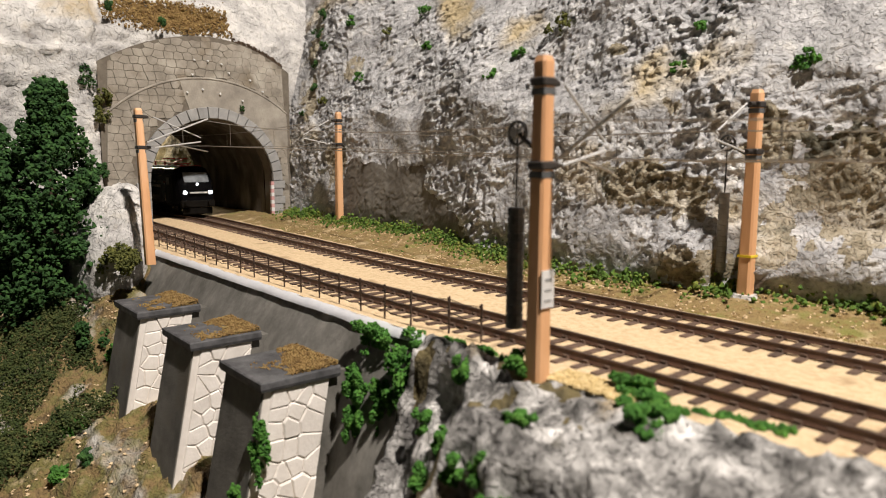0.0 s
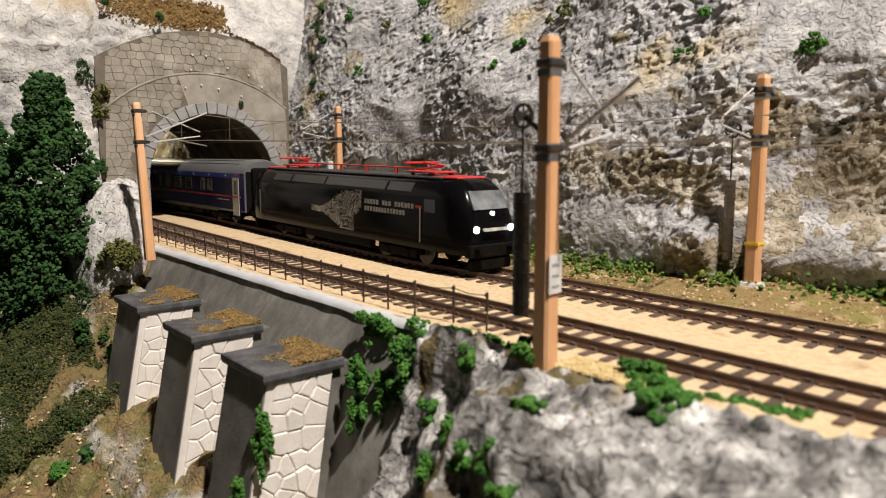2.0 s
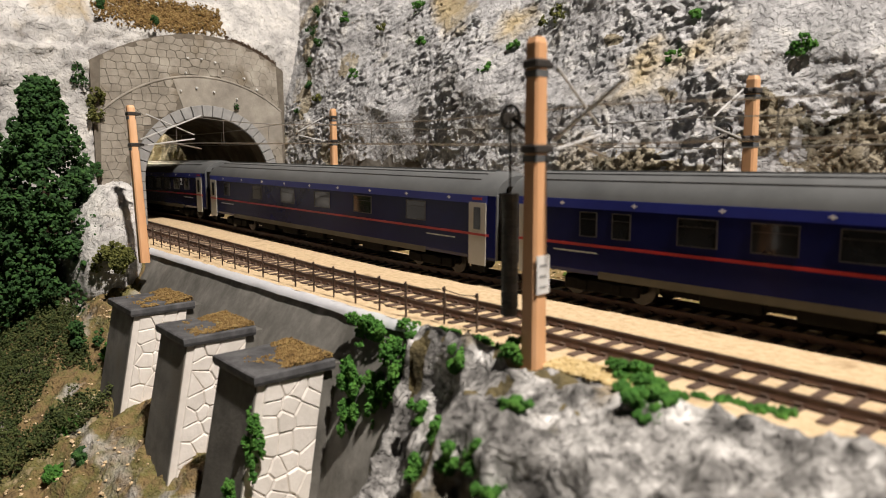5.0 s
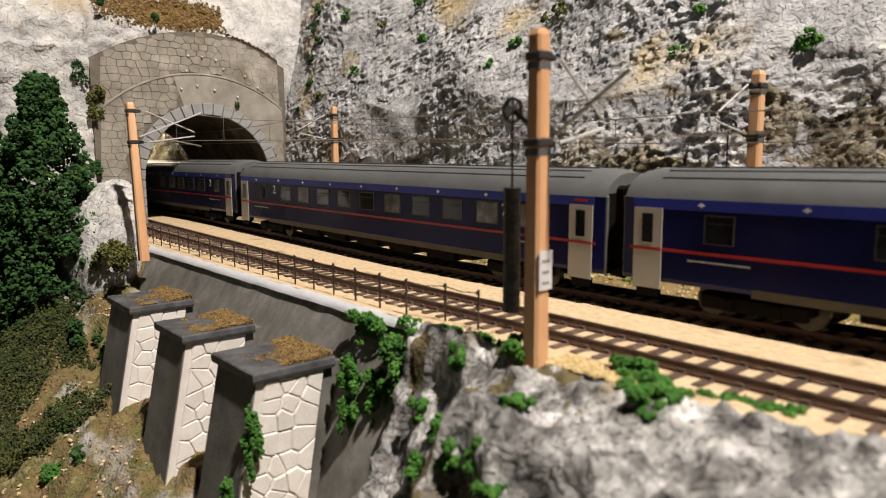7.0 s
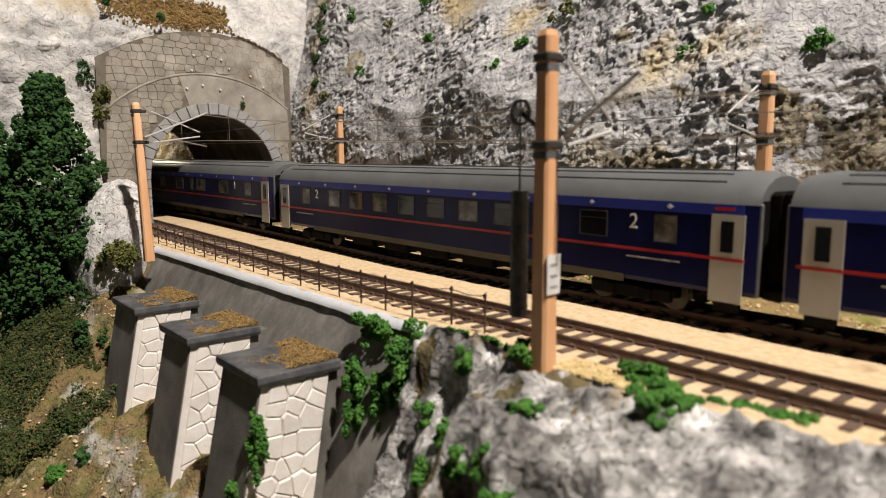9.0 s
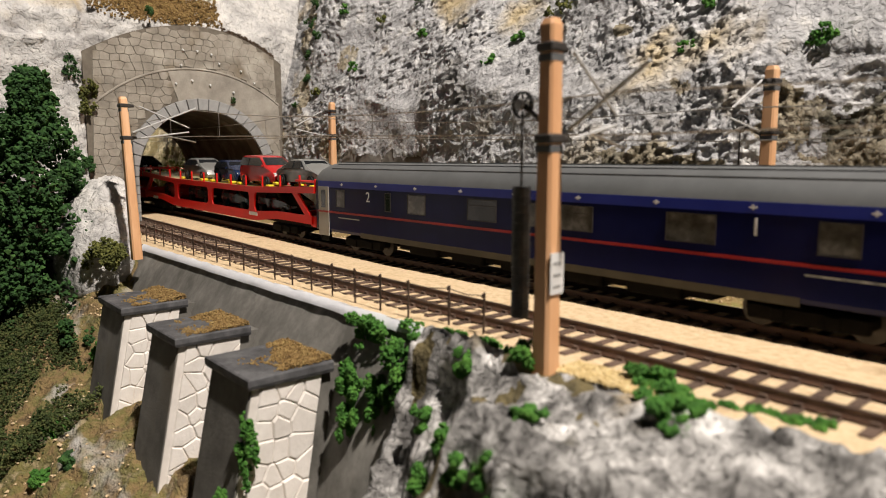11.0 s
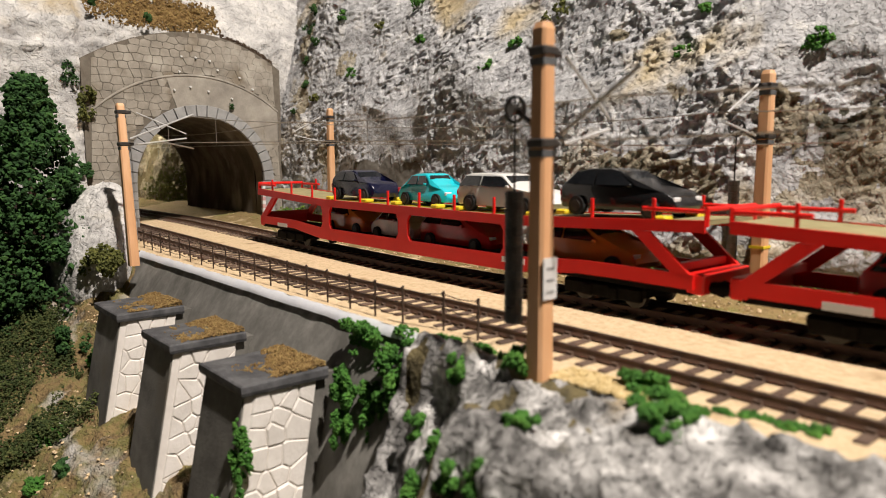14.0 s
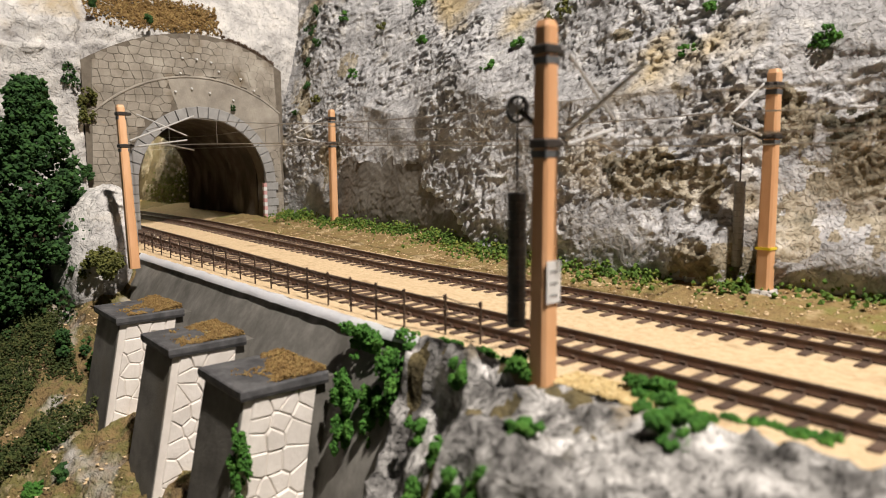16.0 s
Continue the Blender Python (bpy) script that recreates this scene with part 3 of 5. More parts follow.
rng = random.Random(4)
seeds, dummies = [], []
z = -0.002
while z < 0.150:
    y = -0.020 + rng.uniform(0, 0.006)
    while y < 0.136:
        wy = rng.uniform(0.0050, 0.0092)
        p = (y + wy / 2, z + rng.uniform(-0.0012, 0.0012))
        y += wy
        d = math.hypot(p[0] - CY, p[1] - CZ) if p[1] > CZ else abs(p[0] - CY)
        in_panel = math.hypot(p[0] - arc_c[0], p[1] - arc_c[1]) < arc_r and 24 < math.degrees(math.atan2(p[1] - CZ, p[0] - CY)) < 108
        if d > ROUT + 0.002 and p[1] < inside_top(p[0]) - 0.0015 and not in_panel:
            seeds.append(p)
        elif p[1] < 0.16:
            dummies.append(p)
    z += rng.uniform(0.0046, 0.0062)
region = [(-0.018, -0.004), (0.1335, -0.004)] + [(y, z - 0.0005) for y, z in TOP_EDGE if -0.018 < y < 0.1335]
SQUASH = 0.60
flat = [(y * SQUASH, z) for y, z in seeds + dummies]
for poly in circle_cells(flat, [(y * SQUASH, z) for y, z in region], len(seeds)):
    poly = [(y / SQUASH, z) for y, z in poly]
    stone("stone", poly, lambda u, v, w: (PX + w, u, v), rng.uniform(0.0004, 0.0007), PORTAL, portal, 0.00016 if poly[0][0] < 0.075 else 0.00006)
# arch stones
for i in range(21):
    a0, a1 = math.pi * i / 21, math.pi * (i + 1) / 21
    poly = [(CY + r * math.cos(a), CZ + r * math.sin(a)) for r, a in ((RIN, a0), (ROUT, a0), (ROUT, a1), (RIN, a1))]
    stone("arch_stone", poly, lambda u, v, w: (PX + w, u, v), 0.0024, VOUSSOIR, portal, 0.00035)
for side in (-1, 1):
    for k in range(6):
        z0, z1 = -0.004 + k * 0.04 / 6, -0.004 + (k + 1) * 0.04 / 6
        wide = ROUT + (0.002 if k % 2 else 0.0)
        poly = [(CY + side * RIN, z0), (CY + side * wide, z0), (CY + side * wide, z1), (CY + side * RIN, z1)]
        stone("jamb_stone", poly, lambda u, v, w: (PX + w, u, v), 0.0024, VOUSSOIR, portal, 0.00035)
# striped clearance strip on the inner edge of the jamb
for k in range(12):
    part("edge_strip", box(PX - 0.0002, PX + 0.0028, CY + RIN - 0.0022, CY + RIN + 0.0004, -0.003 + k * 0.0032, 0.0001 + k * 0.0032), PINK if k % 2 else WHITE, portal, "red and white striped edge")
# anchor bolts
for y, z in ((0.052, 0.1315), (0.063, 0.1315), (0.074, 0.1300), (0.080, 0.1235), (0.098, 0.1190), (0.109, 0.1105), (0.0455, 0.1060), (0.058, 0.1090), (0.072, 0.1065), (0.091, 0.1020), (0.050, 0.1200)):
    part("bolt", rod((PX, y, z), (PX + 0.0022, y, z), 0.0011, 0.0007, 8), SIGN, portal, "pale anchor bolt")

bm = bmesh.new()
ring0, ring1 = arch_line(RIN + 0.0004), arch_line(RIN + 0.006)
for (a, b), (c, d) in zip(zip(ring0, ring0[1:]), zip(ring1, ring1[1:])):
    x0, x1 = PX - 0.014, -0.545
    pts = [bm.verts.new(p) for p in ((x0, *a), (x0, *b), (x1, *b), (x1, *a), (x0, *c), (x0, *d), (x1, *d), (x1, *c))]
    for q in ((0, 1, 2, 3), (7, 6, 5, 4), (0, 3, 7, 4), (1, 5, 6, 2), (3, 2, 6, 7), (0, 4, 5, 1)):
        bm.faces.new([pts[i] for i in q])
tagged(finish("wall_tunnel_lining", bm, LINING, smooth=30), "dark mottled tunnel lining", "tunnel", "", "structure")
# rock mass over the tube
tagged(finish("wall_tunnel_crown", box(-0.54, PX - 0.03, -0.30, 0.003, -0.10, 0.16), ROCK), "rock mass beside the tunnel", "rock", "", "structure")
tagged(finish("wall_tunnel_back", box(-0.54, PX - 0.03, 0.1285, 0.30, -0.10, 0.16), ROCK), "rock mass behind the tunnel", "rock", "", "structure")
tagged(finish("ceiling_tunnel", box(-0.54, PX - 0.03, 0.003, 0.1285, 0.102, 0.16), ROCK), "rock mass over the tunnel", "rock", "", "structure")

# ---- retaining wall with coping ----
wall = tagged(empty("wall_retaining"), "grey concrete retaining wall with white painted edge", "retaining wall", "", "structure")
bm = bmesh.new()
xs = span(-0.262, 0.012, 0.006)
loft([[(x, -0.0155, -0.006), (x, -0.0268 + 0.0008 * noise.noise(Vector((x * 60, 0, 0))), -0.024), (x, -0.0400 + 0.0008 * noise.noise(Vector((x * 60, 0, 0))), -0.080), (x, -0.058, -0.14), (x, -0.0145, -0.14), (x, -0.0142, -0.006)] for x in xs], bm)
part("wall_face", bm, WALL_CONCRETE, wall, smooth=40)
bm = loft([[(x, -0.0174 + 0.0006 * noise.noise(Vector((x * 90, 3, 0))), -0.0060 + 0.0008 * noise.noise(Vector((x * 50, 1, 0)))), (x, -0.0170, -0.0042 + 0.0006 * noise.noise(Vector((x * 70, 9, 0)))),
            (x, -0.0152, -0.0026 + 0.0005 * noise.noise(Vector((x * 120, 5, 0)))), (x, -0.0148, -0.0070)] for x in xs])
part("coping", bm, WHITE_EDGE, wall, "white painted coping edge", smooth=60)

# ---- buttress piers ----


CAP_TURF = []


def pier(x0, x1, drop, seed):
    """A battered pier: slate cap with turf, dressed white stone on its flank."""
    ob = empty("buttress_pier")
    zt = -0.0205
    lean = 0.20
    front = lambda z: -0.0575 + lean * (z - zt)
    a, b = x0 + 0.0022, x1 - 0.0022
    side = lambda z, s: s * 0.012 * (zt - z)
    sections = []
    for z in (zt, zt - drop):
        f = front(z)
        sections.append([(a - side(z, 1), f, z), (b + side(z, 1), f, z), (b + side(z, 1), -0.0215 + 0.22 * (z - zt), z), (a - side(z, 1), -0.0215 + 0.22 * (z - zt), z)])
    part("body", loft(sections), CONCRETE, ob, "dark grey concrete pier body")
    # mortar bed on the flank and its stones
    place = lambda u, v, w: (b + side(v, 1) + w, u, v)
    bed = [(front(zt) + 0.0003, zt - 0.001), (-0.0325, zt - 0.001), (-0.0325 - 0.18 * drop, zt - drop), (front(zt - drop) + 0.0003, zt - drop)]
    field = [(bed[0][0] + 0.0026, bed[0][1]), bed[1], bed[2], (bed[3][0] + 0.0026, bed[3][1])]
    bed = [(u, v) for u, v in bed]
    part("mortar_bed", plate(bed, place, 0.0006), PIERJOINT, ob)
    r = random.Random(seed)
    pts = []
    rows_n = int(drop / 0.0064)
    for j in range(rows_n):
        for i in range(5):
            v = zt - 0.004 - j * 0.0064 + r.uniform(-0.0026, 0.0026)
            u = front(v) + 0.0050 + (i + 0.5 * (j % 2)) * 0.0062 + r.uniform(-0.0024, 0.0024)
            if u < -0.0330 + 0.18 * (v - zt):
                pts.append((u, v))
    for poly in circle_cells(pts, field, len(pts)):
        stone("stone", poly, lambda u, v, w: place(u, v, w + 0.0005), r.uniform(0.0006, 0.0010), PIERSTONE, ob, 0.00007, 0.0006)
    f, k = -0.0590, -0.0290
    part("cap", loft([[(x0, f, zt - 0.0012), (x1, f, zt - 0.0012), (x1, k, zt - 0.0012), (x0, k, zt - 0.0012)],
                      [(x0 - 0.0004, f - 0.0004, zt), (x1 + 0.0004, f - 0.0004, zt), (x1 + 0.0004, k, zt), (x0 - 0.0004, k, zt)],
                      [(x0 - 0.0002, f - 0.0003, zt + 0.0018), (x1 + 0.0002, f - 0.0003, zt + 0.0018), (x1 + 0.0002, k, zt + 0.0020), (x0 - 0.0002, k, zt + 0.0020)],
                      [(x0 + 0.0003, f + 0.0003, zt + 0.0022), (x1 - 0.0003, f + 0.0003, zt + 0.0022), (x1 - 0.0003, k, zt + 0.0026), (x0 + 0.0003, k, zt + 0.0026)]]), CAP, ob, "dark slate cap slab")
    pts = []
    for n in range(9000):
        u, v = r.random(), r.random()
        thick = v + 0.35 * u - 0.55 + 0.45 * noise.noise(Vector((u * 3 + seed, v * 3, 0))) + 0.25 * noise.noise(Vector((u * 12 + seed, v * 12, 0)))
        if r.random() > 0.06 + 2.2 * thick:
            continue
        pts.append((x0 + 0.001 + u * (x1 - x0 - 0.002), f + 0.002 + v * (k - f - 0.002), zt + 0.0023 + 0.0004 * v + 0.0024 * r.random() * max(0.0, thick)))
    CAP_TURF.append((pts, ob, seed))
    return tagged(ob, "battered pier with dark slate cap and white stone flank", "buttress", "piers along the retaining wall")


pier(-0.1915, -0.1525, 0.078, 11)
pier(-0.1165, -0.0830, 0.086, 12)
pier(-0.0535, -0.0195, 0.090, 13)


# ---- track ----
def rail(centre, x0, x1, parent, name):
    for s in (-1, 1):
        for prof, mat, nm in ((((-0.0010, -0.0022), (0.0010, -0.0022), (0.0004, -0.0010), (0.00055, -0.0001), (-0.00055, -0.0001), (-0.0004, -0.0010)), RAIL, "rail"),
                              (((-0.0005, -0.0001), (0.0005, -0.0001), (0.0004, 0.0001), (-0.0004, 0.0001)), RAILHEAD, "rail_head")):
            secs = []
            for x in span(x0, x1, 0.02):
                secs.append([(x, centre + s * GAUGE / 2 + u, w + rise(x)) for u, w in prof])
            part(nm, loft(secs), mat, parent, smooth=40)


def track(centre, name, x0, x1):
    ob = tagged(empty(name), "brown sleepered model railway track", "railway track", "tracks", "structure")
    rail(centre, x0, x1, ob, name)
    return ob


track_near = track(NEAR, "track_near", -0.75, 0.62)
track_far = track(FAR, "track_far", -3.1, 2.9)


def sleepers(centre, ob, x0, x1, near0, near1):
    data = bpy.data.meshes.new("sleeper")
    bm = box(-0.0013, 0.0013, -0.0152, 0.0152, -0.0046, -0.0022, 0.0003)
    for s in (-1, 1):
        for e in (-1, 1):
            box(-0.0009, 0.0009, s * GAUGE / 2 + e * 0.0014 - 0.0005, s * GAUGE / 2 + e * 0.0014 + 0.0005, -0.0023, -0.0014, 0.0, bm)
    bm.to_mesh(data)
    bm.free()
    data.materials.append(SLEEPER)
    rest = bmesh.new()
    x, n = x0, 0
    r = random.Random(int(centre * 1000))
    while x < x1:
        if near0 < x < near1 and n < 295:
            o = new("sleeper", data)
            o.parent = ob
            o.matrix_basis = pose(x, centre, rise(x) + r.uniform(-0.0001, 0.0001), 0, 0, r.uniform(-1, 1))
            n += 1
        else:
            box(-0.0013, 0.0013, -0.0152, 0.0152, -0.0046, -0.0022, 0.0, rest, pose(x, centre, rise(x)))
        x += 0.0072
    tagged(part("sleepers_far_off", rest, SLEEPER, ob), kind="stuff")


sleepers(NEAR, track_near, -0.74, 0.61, -0.48, 0.42)
sleepers(FAR, track_far, -3.0, 2.8, -0.60, 0.42)

# ---- fence on the wall ----
fence = tagged(empty("fence"), "thin dark wire fence along the wall edge", "fence")
xs = [-0.268 + 0.0157 * i for i in range(20)]
fy = lambda x: -0.0115 + (0.004 if x > 0.0 else 0)
for x in xs:
    part("post", rod((x, fy(x), -0.0050), (x + random.uniform(-0.0004, 0.0004), fy(x), 0.0098), 0.00036, n=6), FENCE, fence)
for z in (0.0088, 0.0044, 0.0002):
    bm = bmesh.new()
    for a, b in zip(xs, xs[1:]):
        m = ((a + b) / 2, (fy(a) + fy(b)) / 2, z - 0.0007)
        rod((a, fy(a), z), m, 0.00019, n=4, bm=bm)
        rod(m, (b, fy(b), z), 0.00019, n=4, bm=bm)
    part("fence_wire", bm, FENCE, fence)
for x in xs:
    for z in (0.0088, 0.0044):
        part("knot", rod((x, fy(x), z - 0.0006), (x, fy(x), z + 0.0006), 0.00060, n=6), FENCE, fence)


# ---- catenary masts ----
def mast(x, y, z0, z1, side, weights, arm_z=(0.078, 0.060), reach=0.03, lean=0.0, grey=WEIGHT):
    """side: +1 or -1, towards the track along y."""
    ob = empty("catenary_mast")
    bm = bmesh.new()
    half = lambda z: 0.0027 - 0.0006 * (z - z0) / (z1 - z0)
    foot = x
    at = lambda z: foot + lean * (z - z0)
    secs = []
    for z in (z0 - 0.004, z0 + 0.3 * (z1 - z0), z0 + 0.7 * (z1 - z0), z1 - 0.0015, z1):
        h = half(z) * (0.75 if z == z1 else 1)
        c = h * 0.3
        x = at(z)
        secs.append([(x + a, y + b, z) for a, b in ((-h + c, -h), (h - c, -h), (h, -h + c), (h, h - c), (h - c, h), (-h + c, h), (-h, h - c), (-h, -h + c))])
    part("pole", loft(secs, bm), WOOD, ob, "pale orange square pole")
    for z in arm_z:
        x = at(z)
        h = half(z) + 0.0005
        part("clamp", box(x - h, x + h, y - h, y + h, z - 0.0011, z + 0.0011, 0.0004), IRON, ob, "dark iron clamp")
        part("insulator", rod((x, y + side * h, z), (x, y + side * (h + 0.003), z), 0.0012, 0.0008, 8), IRON, ob)
        part("collar", box(x - h + 0.0004, x + h - 0.0004, y - h + 0.0004, y + h - 0.0004, z - 0.0034, z - 0.0014, 0.0002), WEIGHT, ob, "grey steel collar")
    top, low = arm_z
    tip = (x, y + side * reach, low + 0.004)
    part("arm", rod((x, y + side * 0.008, low), tip, 0.00045, n=6), ARM, ob, "thin pale bracket arm")
    part("stay", rod((x, y + side * 0.008, top), (x, y + side * reach, low + 0.0065), 0.00040, n=6), ARM, ob)
    part("steady_arm", rod((x, y + side * reach * 0.55, low + 0.002), (x, y + side * (reach + 0.004), low - 0.002), 0.0004, n=6), WIRE, ob)
    if weights:
        wx, wy, wz0, wz1, wr = weights
        secs = []
        for k in range(15):
            for dz, f in ((0.0, 0.92), (0.0003, 1.0), (0.0018, 1.0), (0.0021, 0.92)):
                zz = wz0 + (wz1 - wz0) * k / 15 + dz * (wz1 - wz0) / 15 / 0.0022
                secs.append([(wx + wr * f * math.cos(a), wy + wr * f * math.sin(a), zz) for a in [2 * math.pi * i / 12 for i in range(12)]])
        bm = loft(secs)
        part("tension_weight", bm, grey, ob, "grey ribbed tension weight")
        wheel = bmesh.new()
        rim = [[(wx + r * math.cos(a), wy + q, wz1 + 0.020 + r * math.sin(a)) for r, q in ((0.0028, -0.0005), (0.0034, -0.0005), (0.0034, 0.0005), (0.0028, 0.0005))] for a in [2 * math.pi * i / 16 for i in range(17)]]
        loft(rim, wheel)
        for i in range(4):
            a = math.pi * i / 4
            rod((wx + 0.003 * math.cos(a), wy, wz1 + 0.020 + 0.003 * math.sin(a)), (wx - 0.003 * math.cos(a), wy, wz1 + 0.020 - 0.003 * math.sin(a)), 0.00025, n=4, bm=wheel)
        part("pulley", wheel, WEIGHT, ob, "spoked tension pulley")
        part("pulley_hub", rod((wx, wy - 0.0016, wz1 + 0.020), (wx, wy + 0.0016, wz1 + 0.020), 0.0013, n=10), WIRE, ob)
        part("cord", rod((wx, wy, wz1), (wx, wy, wz1 + 0.018), 0.0003, n=5), IRON, ob)
        part("strut", rod((x, y, wz1 + 0.014), (wx, wy, wz1 + 0.020), 0.0007, n=6), IRON, ob)
    return tagged(ob, "pale orange catenary mast with iron clamps", "catenary mast", "catenary masts")


mast_c = mast(0.0645, -0.0190, -0.004, 0.0810, 1, (0.0545, -0.0178, 0.0085, 0.0420, 0.0024), (0.0745, 0.0535), 0.026)
part("plate", box(0.0673, 0.0676, -0.0214, -0.0166, 0.0165, 0.0265, 0.0), SIGN, mast_c, "white number plate with grey bars")
for k in range(3):
    part("bar", box(0.0676, 0.0677, -0.0203, -0.0177, 0.0180 + k * 0.0028, 0.0187 + k * 0.0028), VOUSSOIR, mast_c)
part("guy_wire", rod((0.069, -0.0175, 0.0555), (0.090, -0.0175, 0.069), 0.00055, n=6), ARM, mast_c)
mast_d = mast(0.0562, 0.1130, -0.002, 0.0822, -1, (0.0435, 0.1165, 0.0090, 0.0420, 0.0021), (0.0765, 0.0585), 0.030, 0.0, VOUSSOIR)
part("footing", rod((0.0562, 0.113, -0.004), (0.0562, 0.113, 0.0022), 0.0080, 0.0046, 9), ROCK_WHITE, mast_d, "rough pale footing")
part("yellow_band", box(0.0534, 0.0590, 0.1102, 0.1158, 0.0170, 0.0180), YELLOW, mast_d)
mast_a = mast(-0.2365, -0.0270, -0.004, 0.0840, 1, None, (0.0790, 0.0610), 0.036, -0.10)
part("guy_wire", rod((-0.240, -0.024, 0.064), (-0.238, 0.012, 0.079), 0.0005, n=6), ARM, mast_a)
mast(-0.2750, 0.1280, 0.000, 0.0905, -1, None, (0.0840, 0.0660), 0.030)


# ---- overhead wires ----
def overhead(rows, label):
    ob = empty("overhead_wire")
    low, high = [], []
    for (x0, y0, zc, zm), (x1, y1, zd, zn) in zip(rows, rows[1:]):
        n = 8
        for i in range(n + 1):
            k = i / n
            x, y = x0 + (x1 - x0) * k, y0 + (y1 - y0) * k
            c = zc + (zd - zc) * k
            m = zm + (zn - zm) * k - 0.005 * 4 * k * (1 - k)
            if i or not low:
                low.append((x, y, c))
                high.append((x, y, m))
            if i in (1, 3, 5, 7):
                part("dropper", rod((x, y, c), (x, y, m), 0.00018, n=4), WIRE, ob)
    for nm, line in (("contact_wire", low), ("messenger_wire", high)):
        w = 0.00022
        part(nm, loft([[(x, y - w, z), (x, y, z - w), (x, y + w, z), (x, y, z + w)] for x, y, z in line]), WIRE, ob)
    return tagged(ob, label, "overhead wire", "overhead wires")


overhead([(-1.2, FAR, 0.066, 0.082), (-0.56, FAR, 0.066, 0.080), (-0.275, 0.096, 0.064, 0.0800), (0.056, 0.080, 0.0545, 0.0655), (0.45, 0.064, 0.056, 0.070), (0.9, 0.064, 0.058, 0.074)], "thin overhead wires above the far track")
overhead([(-0.56, NEAR, 0.066, 0.080), (-0.242, 0.012, 0.0625, 0.0780), (0.0645, 0.008, 0.0550, 0.0660), (0.45, 0.009, 0.056, 0.070), (0.9, 0.009, 0.058, 0.074)], "thin overhead wires above the near track")


# ---- plants ----
def tufts(name, points, size, mat, parent=None, seed=1, flat=1.0):
    """Many small uneven lumps as one mesh."""
    r = np.random.RandomState(seed)
    base = np.array([(1, 0, 0), (-1, 0, 0), (0, 1, 0), (0, -1, 0), (0, 0, 1), (0, 0, -1)], float)
    tri = np.array([(0, 2, 4), (2, 1, 4), (1, 3, 4), (3, 0, 4), (2, 0, 5), (1, 2, 5), (3, 1, 5), (0, 3, 5)])
    p = np.asarray(points, float)
    n = len(p)
    s = size * r.uniform(0.5, 1.35, (n, 1, 1))
    v = base[None] * s * r.uniform(0.55, 1.3, (n, 6, 1))
    a = r.uniform(0, 6.28, n)
    rot = np.stack([np.stack([np.cos(a), -np.sin(a)], -1), np.stack([np.sin(a), np.cos(a)], -1)], -2)
    b = r.uniform(0, 6.28, n)
    rot2 = np.stack([np.stack([np.cos(b), -np.sin(b)], -1), np.stack([np.sin(b), np.cos(b)], -1)], -2)
    v[..., :2] = np.einsum("nij,nkj->nki", rot, v[..., :2])
    v[..., 1:] = np.einsum("nij,nkj->nki", rot2, v[..., 1:])
    v[..., 2] *= flat
    v = (v + p[:, None]).reshape(-1, 3)
    f = (tri[None] + 6 * np.arange(n)[:, None, None]).reshape(-1, 3)
    data = bpy.data.meshes.new(name)
    data.from_pydata(v.tolist(), [], f.tolist())
    data.materials.append(mat)
    ob = new(name, data)
    if parent:
        ob.parent = parent
    return ob


def bush(x, y, z, rx, ry, rz, mat, seed, label, count=160, size=0.0016):
    r = random.Random(seed)
    lobes = [(r.uniform(-0.85, 0.85), r.uniform(-0.8, 0.8), r.uniform(-0.75, 0.75), r.uniform(0.16, 0.46)) for _ in range(11)]
    pts = []
    while len(pts) < 2 * count:
        u, v, w = (r.uniform(-1, 1) for _ in range(3))
        if any((u - a) ** 2 + (v - b) ** 2 + (w - c) ** 2 < d * d for a, b, c, d in lobes):
            pts.append((u * rx, v * ry, w * rz))
    ob = tufts("bush", pts, size * 0.72, mat, None, seed)
    ob.matrix_basis = pose(x, y, z)
    return tagged(ob, label, "bush", "bushes")


def tree(x, y, z0, z1, radius, seed, count):
    r = random.Random(seed)
    ob = empty("tree", pose(x, y, z0))
    h = z1 - z0
    bm = rod((0, 0, -0.01), (0, 0, h * 0.5), 0.0042, 0.0028, 10)
    rod((0, 0, h * 0.5), (0.001, 0, h * 0.94), 0.0028, 0.0006, 8, bm)
    for k in range(26):
        zz = h * (0.10 + 0.8 * k / 26)
        a = k * 2.4
        L = radius * 0.8 * (1 - (k / 26) ** 1.6)
        rod((0, 0, zz), (L * math.cos(a), L * math.sin(a), zz + L * 0.25), 0.0011, 0.0003, 5, bm)
    part("trunk", bm, BARK, ob, "brown trunk with thin limbs")
    lobes = []
    for k in range(60):
        t = k / 60
        a = k * 2.4 + r.uniform(-0.4, 0.4)
        rr = radius * (1.02 - t ** 1.9) * (0.55 + 0.4 * math.sin(t * 3.0)) * r.uniform(0.7, 1.05) + 0.002
        lobes.append((rr * math.cos(a) * 0.8, rr * math.sin(a) * 0.8, h * (0.05 + 0.93 * t), radius * r.uniform(0.20, 0.36) * (1.1 - 0.55 * t)))
    pts = []
    for lx, ly, lz, lr in lobes:
        for _ in range(count // 60):
            d = Vector((r.gauss(0, 1), r.gauss(0, 1), r.gauss(0, 1))).normalized() * lr * r.uniform(0.55, 1.08)
            pts.append((lx + d.x, ly + d.y, lz + d.z * 0.8))
    tufts("crown", pts, 0.00165, LEAF_DARK, ob, seed)
    return tagged(ob, "dense dark green conifer with uneven foam foliage", "tree", "trees beside the tunnel")


